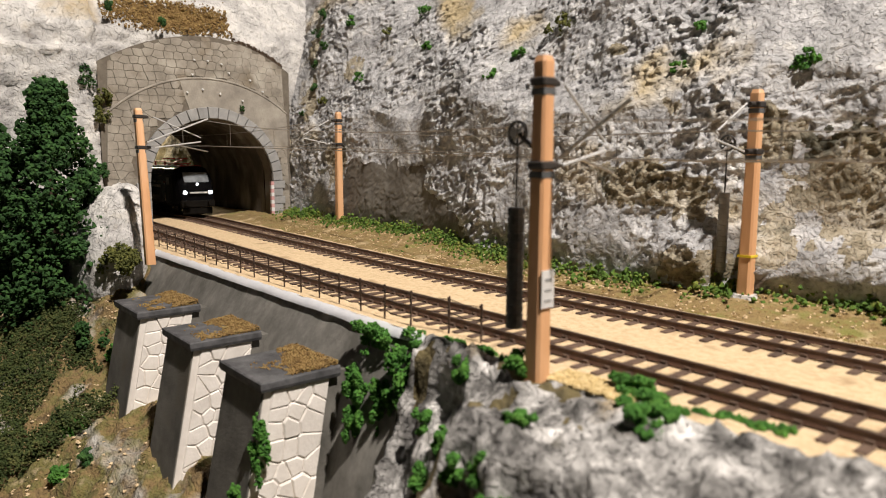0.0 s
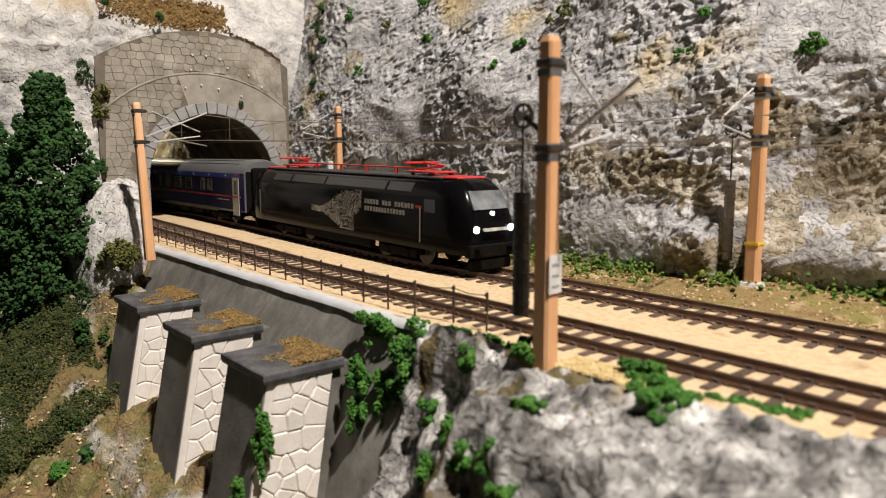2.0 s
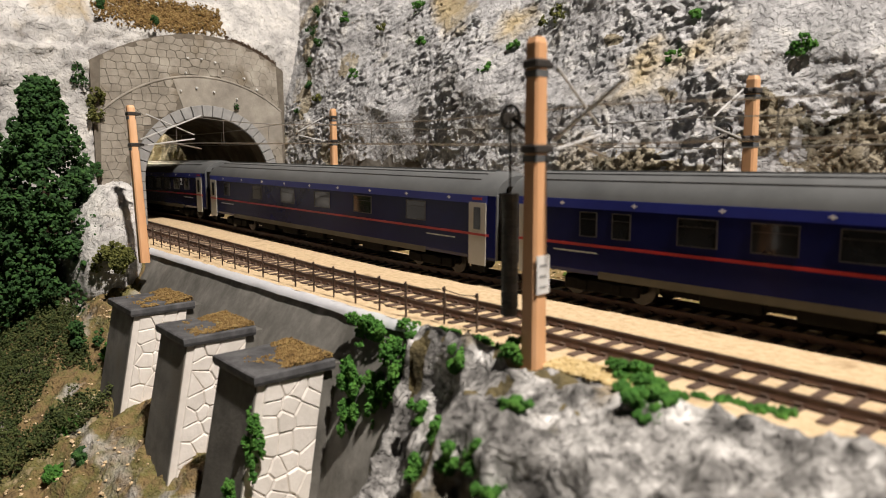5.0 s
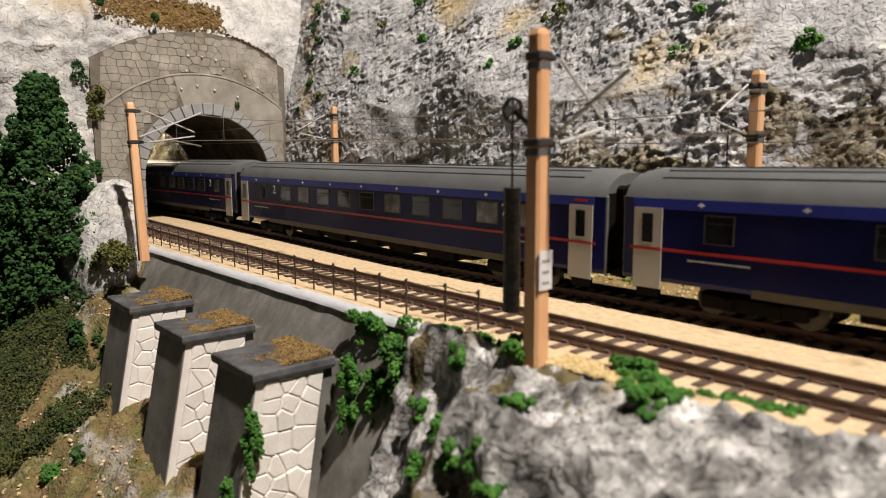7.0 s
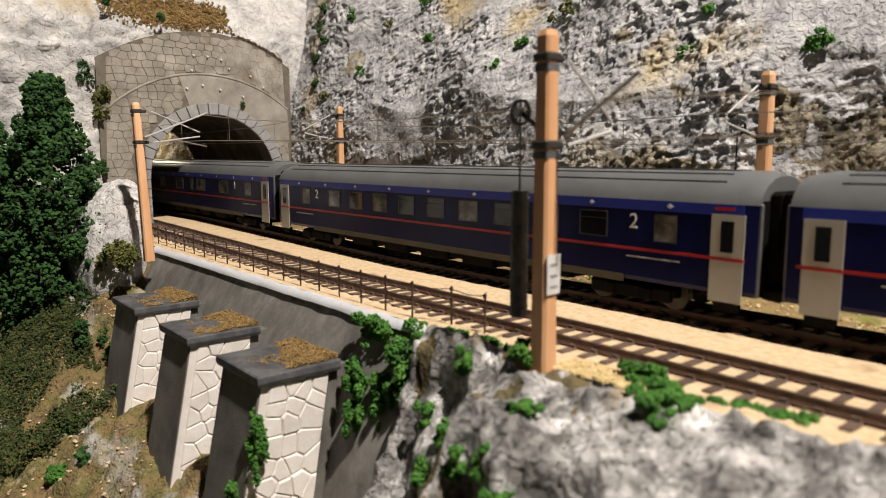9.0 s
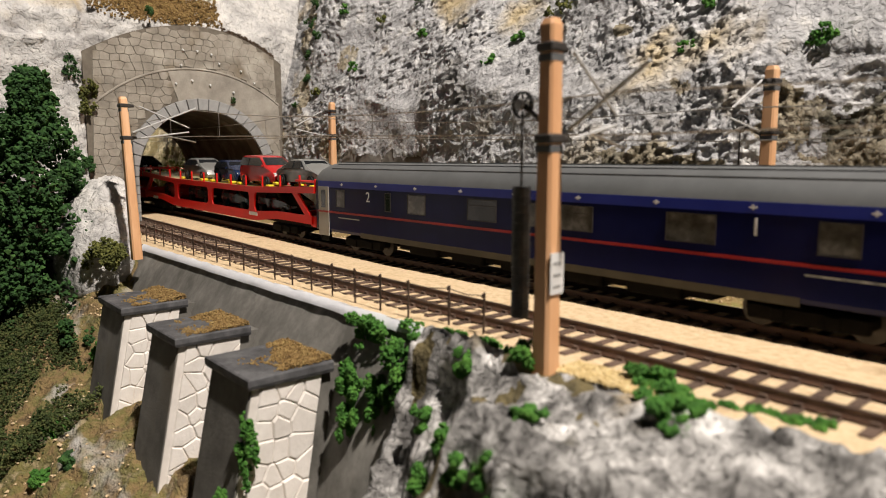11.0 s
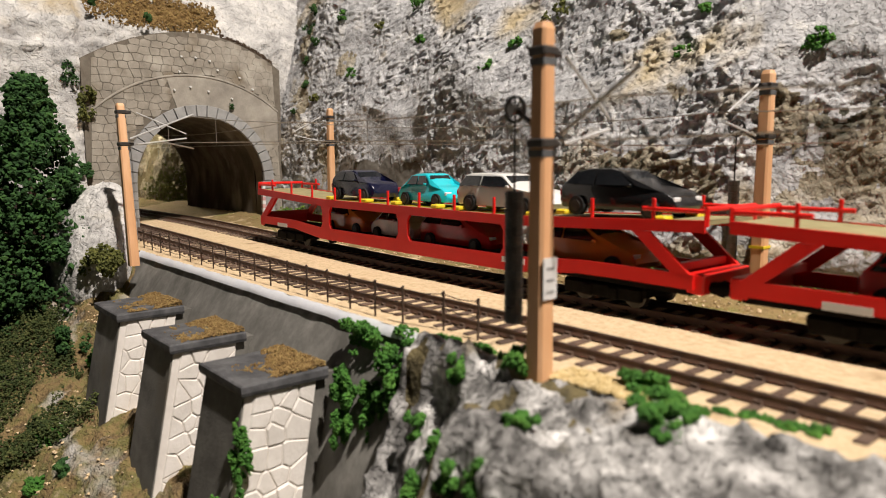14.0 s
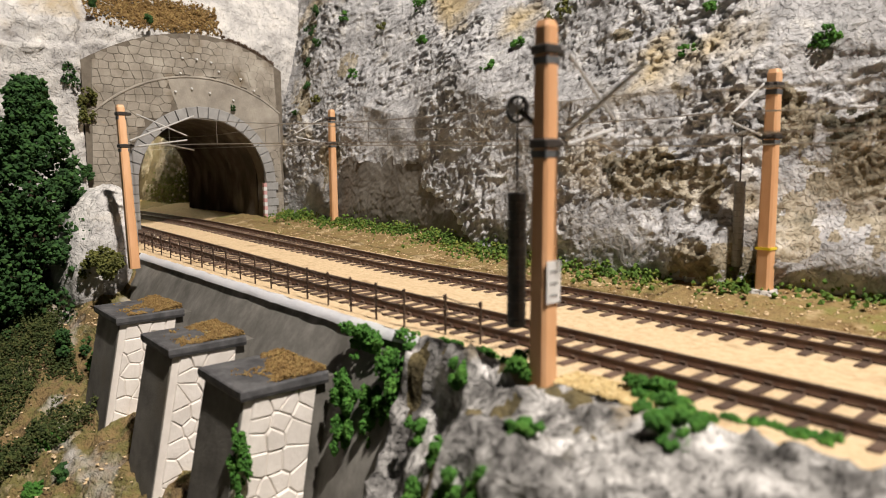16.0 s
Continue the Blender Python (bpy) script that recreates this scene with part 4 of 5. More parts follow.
for pts, ob, seed in CAP_TURF:
    tufts("turf", pts, 0.00042, DRYGRASS, ob, seed)["label"] = "dry brown turf on the cap"
tree(-0.300, -0.0640, -0.062, 0.104, 0.047, 3, 10800)
tree(-0.345, -0.1000, -0.065, 0.108, 0.042, 5, 7800)

CLIFF_BUSHES = [(-0.352, 0.178, 0.0060), (-0.311, 0.168, 0.0058), (-0.270, 0.1546, 0.0040), (-0.2165, 0.1375, 0.0040), (-0.231, 0.1644, 0.0075), (-0.1255, 0.1068, 0.0045), (-0.1106, 0.1188, 0.0040),
                (-0.0836, 0.1327, 0.0085), (0.0058, 0.0983, 0.0038), (0.0625, 0.0957, 0.0056), (0.0093, 0.1173, 0.0030), (-0.287, 0.1197, 0.0050), (-0.328, 0.1031, 0.0042), (-0.352, 0.162, 0.0065),
                (-0.343, 0.116, 0.0045), (-0.349, 0.093, 0.0032), (-0.335, 0.150, 0.0050), (-0.346, 0.134, 0.0050)]
for i, (x, z, s) in enumerate(CLIFF_BUSHES):
    y = cliff(x, z)[1]
    bush(x, y - 0.0010, z, s * 1.1, s * 0.7, s * 0.8, LEAF_DARK if x < -0.33 else LEAF if i % 5 != 2 else LEAF_OLIVE, 40 + i, "small green bush growing on the cliff", 70, 0.0013)
for i, (y, z, s) in enumerate([(-0.026, 0.113, 0.0075), (-0.016, 0.100, 0.006), (-0.018, 0.088, 0.0075), (-0.020, 0.045, 0.005), (0.030, 0.158, 0.003), (-0.008, 0.165, 0.003)]):
    bush(PX + 0.004 - (0.006 if z > 0.15 else 0), y, z, s * 0.8, s, s * 1.2, LEAF_OLIVE if i in (1, 2) else LEAF_DARK, 60 + i, "small bush beside the tunnel portal", 110, 0.0014)
bush(PX + 0.003, 0.0900, 0.0955, 0.002, 0.002, 0.0025, LEAF_DARK, 70, "tiny tuft on the arch ring", 30, 0.0009)
# bushes over the wall's end and on the outcrop
for i, (x, y, z, a, b, c) in enumerate([(-0.004, -0.0200, -0.0080, 0.016, 0.007, 0.006), (0.010, -0.0240, -0.0160, 0.007, 0.006, 0.010), (0.005, -0.0270, -0.0280, 0.005, 0.004, 0.010), (0.016, -0.0175, -0.0040, 0.010, 0.005, 0.0035),
                                         (0.0565, -0.0205, -0.0020, 0.0065, 0.0045, 0.0046), (0.089, -0.0090, -0.0020, 0.0085, 0.0050, 0.0036), (0.099, -0.0165, -0.0030, 0.0070, 0.0060, 0.0030),
                                         (0.110, -0.0085, -0.0035, 0.006, 0.0025, 0.0018), (0.120, -0.0075, -0.0035, 0.006, 0.0025, 0.0018), (0.046, -0.0350, -0.0100, 0.0035, 0.0035, 0.0045), (0.083, -0.0530, -0.0120, 0.004, 0.003, 0.004),
                                         (0.080, -0.0420, -0.0050, 0.0035, 0.003, 0.002), (0.040, -0.0400, -0.0220, 0.003, 0.004, 0.005), (-0.0190, -0.0610, -0.0400, 0.0028, 0.0030, 0.0130), (-0.0200, -0.0690, -0.0620, 0.0030, 0.0032, 0.0120), (0.026, -0.0160, -0.0030, 0.0080, 0.0030, 0.0022), (0.040, -0.0150, -0.0030, 0.0055, 0.0025, 0.0018), (0.105, -0.0260, -0.0030, 0.0045, 0.0075, 0.0030),
                                         (0.0767, -0.0510, 0, 0.0040, 0.0040, 0.0045), (0.0317, -0.0317, 0, 0.0030, 0.0030, 0.0045), (0.0417, -0.0253, 0, 0.0035, 0.0030, 0.0045), (0.0675, -0.0505, 0, 0.0030, 0.0030, 0.0040),
                                         (-0.0100, -0.0285, -0.0220, 0.0060, 0.0035, 0.0090), (-0.0070, -0.0315, -0.0350, 0.0045, 0.0035, 0.0080)]):
    zz = max(boulder(x, y)[2], -0.003 if y > -0.02 else -1.0) + 0.001 if i in (4, 5, 6, 9, 10, 11, 12, 17, 18, 19, 20, 21) else z
    bush(x, y, zz, a, b, c, LEAF, 80 + i, "bright green bush on the rocks beside the track", 480 if i in (0, 1, 2, 3, 5, 6, 15, 17, 22, 23) else 260, 0.0010)
# slope shrubs
for i, (x, y, s, m) in enumerate([(-0.235, -0.060, 0.011, LEAF_DARK), (-0.215, -0.055, 0.009, LEAF), (-0.246, -0.041, 0.012, LEAF_OLIVE),
                                  (-0.175, -0.084, 0.007, LEAF), (-0.150, -0.095, 0.006, LEAF), (-0.258, -0.040, 0.011, LEAF_OLIVE), (-0.140, -0.086, 0.005, LEAF_DARK)]):
    z = valley(x, y)[2]
    if i in (2, 5):
        z = -0.008
    bush(x, y, z + s * 0.25, s * (1.3 if s > 0.02 else 1), s, s * (0.65 if s > 0.02 else 0.9), m, 120 + i, "rough shrub on the slope below the wall", 3600 if s > 0.02 else 320, 0.0013 if s < 0.02 else 0.0010)

rng = random.Random(20)
pts = []
while len(pts) < 26000:
    x, y = rng.uniform(-0.30, -0.165), rng.uniform(-0.150, -0.062)
    n0 = noise.noise(Vector((x * 22, y * 22, 4))) + 0.35 * noise.noise(Vector((x * 70, y * 70, 1)))
    if n0 + rng.uniform(-0.15, 0.15) > -0.12 - 8.0 * max(0.0, -0.075 - y) + 6.0 * max(0.0, x + 0.20):
        pts.append((x, y, valley(x, y)[2] + (0.004 + 0.010 * max(0.0, n0 + 0.2)) * rng.random() ** 0.6))
tagged(tufts("slope_scrub", pts, 0.00065, SCRUB, None, 15), "fuzzy dark brown-green scrub on the slope", "scrub", "", "stuff")
pts = []
while len(pts) < 500:
    x, y = rng.uniform(-0.30, -0.06), rng.uniform(-0.150, -0.045)
    if noise.noise(Vector((x * 30, y * 30, 9))) + rng.uniform(-0.2, 0.2) > 0.05:
        pts.append((x, y, valley(x, y)[2] + 0.0003))
tagged(tufts("slope_rubble", pts, 0.0010, BALLAST, None, 16, 0.6), "pale tan rubble stones on the slope", "stones", "", "stuff")
pts = []
for _ in range(1500):
    x = rng.uniform(-0.30, 0.30)
    y = rng.uniform(0.085, along(x, CLIFF_FOOT))
    pts.append((x, y, verge(x, y)[2] + 0.0005))
tagged(tufts("verge_pebbles", pts, 0.0007, BALLAST, None, 17, 0.7), "pale pebbles scattered on the verge", "pebbles", "", "stuff")

rng = random.Random(21)
pts = []
for _ in range(11000):
    x = rng.uniform(-0.36, 0.30)
    y = rng.uniform(0.086, along(x, CLIFF_FOOT) + 0.004)
    if noise.noise(Vector((x * 40, y * 60, 5))) + 0.5 * (y - 0.10) / 0.03 > -0.25:
        pts.append((x, y, verge(x, y)[2] + 0.0001))
tagged(tufts("verge_turf", pts, 0.0008, DRYGRASS, None, 5, 0.5), "dry yellow-brown turf along the cliff foot", "turf", "", "stuff")
pts = []
for _ in range(12000):
    x = rng.uniform(-0.36, 0.33)
    foot = along(x, CLIFF_FOOT)
    y = foot - abs(rng.gauss(0, 0.0105)) + 0.004
    if y > 0.088 and noise.noise(Vector((x * 55, 3, 5))) + rng.uniform(-0.4, 0.4) > -0.12:
        pts.append((x, y, verge(x, y)[2] + abs(rng.gauss(0, 0.0020 + 0.0022 * max(0.0, noise.noise(Vector((x * 30, 8, 1))) + 0.2)))))
tagged(tufts("verge_weeds", pts, 0.0011, WEED, None, 6), "green weeds along the cliff foot", "weeds", "", "stuff")
pts = []
for _ in range(5200):
    y, z = rng.gauss(0.046, 0.026), rng.gauss(0.166, 0.006)
    if z > 0.152 and abs(y - 0.04) < 0.05:
        pts.append((head(y, z)[0] + 0.0012, y, z))
tagged(tufts("crown_turf", pts, 0.0010, DRYGRASS, None, 7), "brown turf patch above the tunnel", "turf", "", "stuff")
pts = []
for _ in range(420):
    y = rng.uniform(0.085, 0.128)
    pts.append((PX - 0.002, y, inside_top(y) + rng.uniform(-0.004, 0.003)))
tagged(tufts("crown_moss", pts, 0.0014, BARK, None, 8), "reddish moss on the portal shoulder", "moss", "", "stuff")
pts = []
for _ in range(700):
    x, y = rng.uniform(-0.62, -0.52) - rng.random() * 0.25, 0.0
    z = abs(rng.gauss(0.015, 0.02))
    pts.append((x, beyond(x, z)[1] - 0.001, z))
tagged(tufts("far_weeds", pts, 0.0026, LEAF_OLIVE, None, 9), "green growth beyond the tunnel", "weeds", "", "stuff")
pts = []
for _ in range(900):
    x, y = rng.uniform(0.066, 0.096), rng.uniform(-0.018, -0.0075)
    pts.append((x, y, -0.0027))
tagged(tufts("sandy_turf", pts, 0.0009, STRAW, None, 10, 0.6), "pale turf beside the mast foot", "turf", "", "stuff")


# ---- railway vehicles: x forward, z up from the rail head ----
def ring(profile):
    return [(y, z) for y, z in profile] + [(-y, z) for y, z in profile[::-1]]


def bogie(parent, x, wheel_r=0.0053, base=0.0145):
    b = part("bogie", box(x - 0.017, x + 0.017, -0.0135, 0.0135, 0.0045, 0.0078, 0.0006), DARK, parent)
    for s in (-1, 1):
        box_bm = box(x - 0.016, x + 0.016, s * 0.0135 - 0.0012, s * 0.0135 + 0.0012, 0.0030, 0.0075, 0.0005)
        for dx in (-1, 1):
            box(x + dx * base / 2 - 0.002, x + dx * base / 2 + 0.002, s * 0.0145 - 0.0008, s * 0.0145 + 0.0008, 0.0030, 0.0070, 0.0004, box_bm)
        part("side_frame", box_bm, DARK, b)
    for dx in (-1, 1):
        for s in (-1, 1):
            c = x + dx * base
            bm = rod((c, s * GAUGE / 2 - 0.0012, wheel_r), (c, s * GAUGE / 2 + 0.0012, wheel_r), wheel_r, n=18)
            rod((c, s * (GAUGE / 2 + 0.0012), wheel_r), (c, s * (GAUGE / 2 + 0.002), wheel_r), wheel_r * 0.35, n=10, bm=bm)
            part("wheel", bm, STEEL, b)


def numeral(text, size, m, parent, mat, name="numeral"):
    cu = bpy.data.curves.new(name, "FONT")
    cu.body, cu.size, cu.extrude, cu.align_x = text, size, 0.00008, "CENTER"
    tmp = bpy.data.objects.new(name, cu)
    data = bpy.data.meshes.new_from_object(tmp)
    bpy.data.objects.remove(tmp)
    data.materials.clear()
    data.materials.append(mat)
    ob = new(name, data)
    ob.parent = parent
    ob.matrix_basis = m
    return ob


def side_plate(name, x0, x1, z0, z1, s, mat, parent, proud=0.0002, bevel=0.0, label=""):
    y = s * 0.0163
    return part(name, box(x0, x1, min(y, y + s * proud), max(y, y + s * proud), z0, z1, bevel), mat, parent, label)


COACH_PROFILE = [(0.0158, 0.0094), (0.0163, 0.0108), (0.0163, 0.0366), (0.0158, 0.0382), (0.0146, 0.0404), (0.0120, 0.0431), (0.0080, 0.0453), (0.0035, 0.0463)]


def coach(name, windows, doors, digits, label):
    ob = empty(name)
    H = 0.1522
    low = [(y, z) for y, z in COACH_PROFILE if z < 0.0376]
    part("body", loft([[(x, y * k, z) for y, z in ring(low)] for x, k in ((-H, 0.95), (-H + 0.006, 1), (H - 0.006, 1), (H, 0.95))]), BLUE, ob)
    up = [(y, z) for y, z in COACH_PROFILE if z > 0.0361]
    roof = loft([[(x, y * k, 0.0361 + (z - 0.0361) * q) for y, z in ring(up)] for x, k, q in ((-H, 0.93, 0.86), (-H + 0.007, 1, 1), (H - 0.007, 1, 1), (H, 0.93, 0.86))])
    part("roof", roof, ROOF, ob, "grey ribbed roof", smooth=50)
    for y, z in ((0.0120, 0.0431), (0.0080, 0.0453), (0.0035, 0.0463), (-0.0035, 0.0463), (-0.0080, 0.0453), (-0.0120, 0.0431)):
        part("roof_rib", box(-H + 0.012, H - 0.012, y - 0.0003, y + 0.0003, z - 0.0004, z + 0.0003), ROOF, ob)
    for s in (-1, 1):
        side_plate("upper_band", -H + 0.004, H - 0.004, 0.0332, 0.0366, s, BLUE_LIGHT, ob, 0.00015)
        side_plate("stripe", -H + 0.003, H - 0.003, 0.0196, 0.0206, s, REDLINE, ob, 0.00022, label="thin red stripe")
        side_plate("sill", -H + 0.045, H - 0.045, 0.0084, 0.0110, s, SKIRT, ob, 0.0001, label="brownish underbody skirt")
        for a, w, pale in windows:
            pane = side_plate("window", a - w / 2, a + w / 2, 0.0234, 0.0318, s, GLASS_PALE if pale else GLASS, ob, 0.0002, 0.00006)
            bm = bmesh.new()
            for b0, b1, c0, c1 in ((-w / 2, w / 2, 0.0318, 0.0321), (-w / 2, w / 2, 0.0231, 0.0234), (-w / 2 - 0.0003, -w / 2, 0.0231, 0.0321), (w / 2, w / 2 + 0.0003, 0.0231, 0.0321)):
                box(a + b0, a + b1, min(s * 0.0163, s * 0.0167), max(s * 0.0163, s * 0.0167), c0, c1, 0, bm)
            part("window_frame", bm, IRON, pane)
            y = s * 0.0165
            part("sliding_bar", box(a - w / 2 + 0.0004, a + w / 2 - 0.0004, min(y, y + s * 0.0001), max(y, y + s * 0.0001), 0.0294, 0.0296), IRON, pane)
        for d in doors:
            door = side_plate("door", d - 0.0052, d + 0.0052, 0.0070, 0.0336, s, CREAM, ob, 0.0004, label="pale grey door")
            y = s * 0.0167
            part("door_window", box(d - 0.0020, d + 0.0020, min(y, y + s * 0.0002), max(y, y + s * 0.0002), 0.0222, 0.0316, 0.0), GLASS, door)
            part("door_stripe", box(d - 0.0052, d + 0.0052, min(y, y + s * 0.0001), max(y, y + s * 0.0001), 0.0196, 0.0206), REDLINE, door)
            part("step", box(d - 0.004, d + 0.004, s * 0.0150 - 0.001, s * 0.0150 + 0.001, 0.0040, 0.0075), DARK, ob)
        for x, digit in digits:
            numeral(digit, 0.0072, pose(x, s * 0.01645, 0.0270, 90, 0, 0 if s < 0 else 180), ob, WHITE)
        for x in (-0.118, 0.118):
            side_plate("inscription", x - 0.010, x + 0.010, 0.0172, 0.0177, s, PRINT_GREY, ob, 0.0002)
        for k in range(9):
            x = -0.124 + k * 0.031
            side_plate("star", x - 0.0011, x + 0.0011, 0.0347, 0.0352, s, WHITE, ob, 0.0003)
            side_plate("star", x - 0.0003, x + 0.0003, 0.0342, 0.0357, s, WHITE, ob, 0.0003)
        side_plate("marker", H - 0.013, H - 0.007, 0.0347, 0.0357, s, REDLINE, ob, 0.0003)
    for e in (-1, 1):
        x = e * H
        # black plate: dark end paint, plus the next coach's shadow put in as colour
        part("end_wall", box(min(x, x + e * 0.0005), max(x, x + e * 0.0005), -0.0136, 0.0136, 0.0096, 0.0378), DARK, ob, "black end wall, also dark for the gap's shade")
        part("gangway", box(min(x, x + e * 0.0045), max(x, x + e * 0.0045), -0.0100, 0.0100, 0.0095, 0.0405, 0.001), DARK, ob, "black rubber gangway")
        for s in (-1, 1):
            part("end_post", box(min(x - e * 0.001, x + e * 0.0008), max(x - e * 0.001, x + e * 0.0008), s * 0.0146 - 0.0006, s * 0.0146 + 0.0006, 0.0095, 0.0370, 0.0003), ROOF, ob)
            part("buffer", rod((x, s * 0.0100, 0.0105), (x + e * 0.0050, s * 0.0100, 0.0105), 0.0020, 0.0026, 10), DARK, ob)
        part("coupler", box(min(x, x + e * 0.0062), max(x, x + e * 0.0062), -0.0012, 0.0012, 0.0085, 0.0105), DARK, ob)
        bogie(ob, e * 0.108)
    bm = box(-0.080, 0.080, -0.0120, 0.0120, 0.0052, 0.0089, 0.0005)
    part("underframe", bm, DARK, ob)
    for k in range(5):
        part("equipment_box", box(-0.07 + k * 0.03, -0.05 + k * 0.03, -0.0138, 0.0138, 0.0040, 0.0086, 0.0006), DARK, ob)
    return tagged(ob, label, "passenger coach", "night train coaches")


def loco():
    ob = empty("electric_locomotive")
    H = 0.1105
    prof = [(0.0158, 0.0085), (0.0165, 0.0110), (0.0165, 0.0325), (0.0155, 0.0352), (0.0130, 0.0395), (0.0095, 0.0415), (0.0040, 0.0420)]
    secs = []
    for x, k, top, low in ((-H, 0.80, 0.024, 0), (-H + 0.0025, 0.86, 0.0305, 0), (-H + 0.007, 0.92, 0.0385, 0), (-H + 0.013, 0.97, 0.0425, 0), (-H + 0.022, 1, 0.0420, 0),
                           (H - 0.022, 1, 0.0420, 0), (H - 0.013, 0.97, 0.0425, 0), (H - 0.007, 0.92, 0.0385, 0), (H - 0.0025, 0.86, 0.0305, 0), (H, 0.80, 0.024, 0)):
        secs.append([(x, y * k, 0.0085 + (z - 0.0085) * (top - 0.0085) / 0.0335) for y, z in ring(prof)])
    part("body", loft(secs), BLACK, ob, "glossy black body", smooth=40)
    part("roof", box(-0.086, 0.086, -0.0100, 0.0100, 0.0412, 0.0428, 0.0006), ROOF_DARK, ob)
    for s in (-1, 1):
        for x0, x1 in ((-0.074, -0.052), (-0.050, -0.012), (-0.010, 0.048), (0.050, 0.070)):
            q = [(x0, s * 0.0158, 0.0354), (x1, s * 0.0158, 0.0354), (x1, s * 0.0134, 0.0396), (x0, s * 0.0134, 0.0396)]
            bm = loft([q, [(x, y - s * 0.001, z - 0.0008) for x, y, z in q]])
            part("roof_shoulder", bm, GLOSS_ROOF, ob, "glossy dark sloping roof panel")
        y = s * 0.01655
        r = random.Random(5)
        bm = bmesh.new()
        for k in range(2000):
            u = r.random() ** 0.75
            h = 0.0018 + 0.0095 * max(0.0, min(1.0, (u - 0.22) / 0.40)) ** 1.2
            v = r.uniform(-1, 1)
            if u > 0.86 and v < 0.2 - 4.0 * (1.0 - u):
                continue
            q = 0.00016 * r.uniform(0.5, 1.9)
            x, z = -0.025 + 0.053 * u, 0.0212 + 0.0025 * max(0.0, u - 0.3) + v * h * r.uniform(0.75, 1.0)
            box(x - q, x + q, min(y, y + s * 0.00008), max(y, y + s * 0.00008), z - q, z + q, 0, bm)
        part("star_print", bm, PRINT_GREY, ob, "speckled pale star print")
        for x0, x1, z, words in ((0.031, 0.0735, 0.0285, (5, 3, 6)), (0.031, 0.0665, 0.0248, (14,))):
            n = sum(words) + len(words) - 1
            gaps = {words[0], words[0] + words[1] + 1} if len(words) > 1 else set()
            for k in range(n):
                if k not in gaps:
                    a = x0 + (x1 - x0) * k / n
                    part("letter_bar", box(a, a + (x1 - x0) / n * 0.72, min(y, y + s * 0.00008), max(y, y + s * 0.00008), z - 0.0012, z + 0.0012), LETTER, ob)
        part("red_badge", box(0.0740, 0.0790, min(y, y + s * 0.0001), max(y, y + s * 0.0001), 0.0278, 0.0292), REDLINE, ob)
        part("inscription", box(0.006, 0.020, min(y, y + s * 0.0001), max(y, y + s * 0.0001), 0.0120, 0.0126), PRINT_GREY, ob)
        for x in (-0.085, 0.085):
            part("cab_window", box(x - 0.0040, x + 0.0040, min(y - s * 0.0004, y + s * 0.0001), max(y - s * 0.0004, y + s * 0.0001), 0.0265, 0.0325, 0.0), GLASS, ob)
            part("handrail", rod((x - 0.0065, y + s * 0.0006, 0.012), (x - 0.0065, y + s * 0.0006, 0.028), 0.0003, n=5), WIRE, ob)
        part("skirt", box(-0.035, 0.035, min(s * 0.0120, s * 0.0156), max(s * 0.0120, s * 0.0156), 0.0040, 0.0088, 0.0006), DARK, ob)
    for e in (-1, 1):
        x = e * H
        def face(y0, y1, z0, z1, out, mat, name, label=""):
            pts = []
            for z in (z0, z1):
                for y in (y0, y1):
                    d = 0.0025 * (z - 0.024) / 0.0065 if z < 0.0305 else 0.0025 + 0.0045 * (z - 0.0305) / 0.008
                    pts.append((x - e * (d - out), y, z))
            bm = bmesh.new()
            a = [bm.verts.new(p) for p in (pts[0], pts[1], pts[3], pts[2])]
            b = [bm.verts.new((p[0] - e * 0.0012, p[1], p[2])) for p in (pts[0], pts[1], pts[3], pts[2])]
            bm.faces.new(a)
            bm.faces.new(b[::-1])
            for i in range(4):
                bm.faces.new((a[i], a[(i + 1) % 4], b[(i + 1) % 4], b[i]))
            return part(name, bm, mat, ob, label)
        face(-0.0105, 0.0105, 0.0290, 0.0372, 0.0005, SCREEN, "windscreen", "dark raked windscreen with a painted pale reflection")
        face(-0.0075, 0.0075, 0.0196, 0.0208, 0.0009, PRINT_GREY, "front_inscription")
        for y, z, rr in ((-0.0108, 0.0203, 0.0016), (0.0108, 0.0203, 0.0016), (0.0, 0.0272, 0.0010)):
            part("headlight", rod((x - e * 0.002, y, z), (x + e * 0.0009 if z < 0.022 else x - e * 0.0002, y, z), rr, n=12), LAMP_GLOW if e > 0 else GLASS, ob, "lit white headlight" if e > 0 else "unlit lamp")
        for s in (-1, 1):
            part("buffer", rod((x - e * 0.002, s * 0.0100, 0.0115), (x + e * 0.0050, s * 0.0100, 0.0115), 0.0020, 0.0028, 12), DARK, ob)
        part("buffer_beam", box(min(x - e * 0.004, x + e * 0.001), max(x - e * 0.004, x + e * 0.001), -0.0142, 0.0142, 0.0075, 0.0135, 0.0006), DARK, ob)
        part("snow_plough", box(min(x - e * 0.004, x), max(x - e * 0.004, x), -0.0125, 0.0125, 0.0015, 0.0072, 0.0008), DARK, ob)
        bogie(ob, e * 0.057, 0.0066, 0.0170)
        # pantograph, folded
        px = e * 0.066
        pan = part("pantograph", box(px - 0.011, px + 0.011, -0.0075, 0.0075, 0.0440, 0.0449, 0.0002), RED_ROOF, ob, "red folded pantograph")
        bm = rod((px - 0.012, 0, 0.0452), (px + 0.010, 0, 0.0475), 0.0006, n=6)
        rod((px + 0.010, 0, 0.0475), (px - 0.008, 0, 0.0490), 0.0005, n=6, bm=bm)
        for dx in (-0.009, -0.007):
            rod((px + dx, -0.0105, 0.0488), (px + dx, 0.0105, 0.0488), 0.0005, n=6, bm=bm)
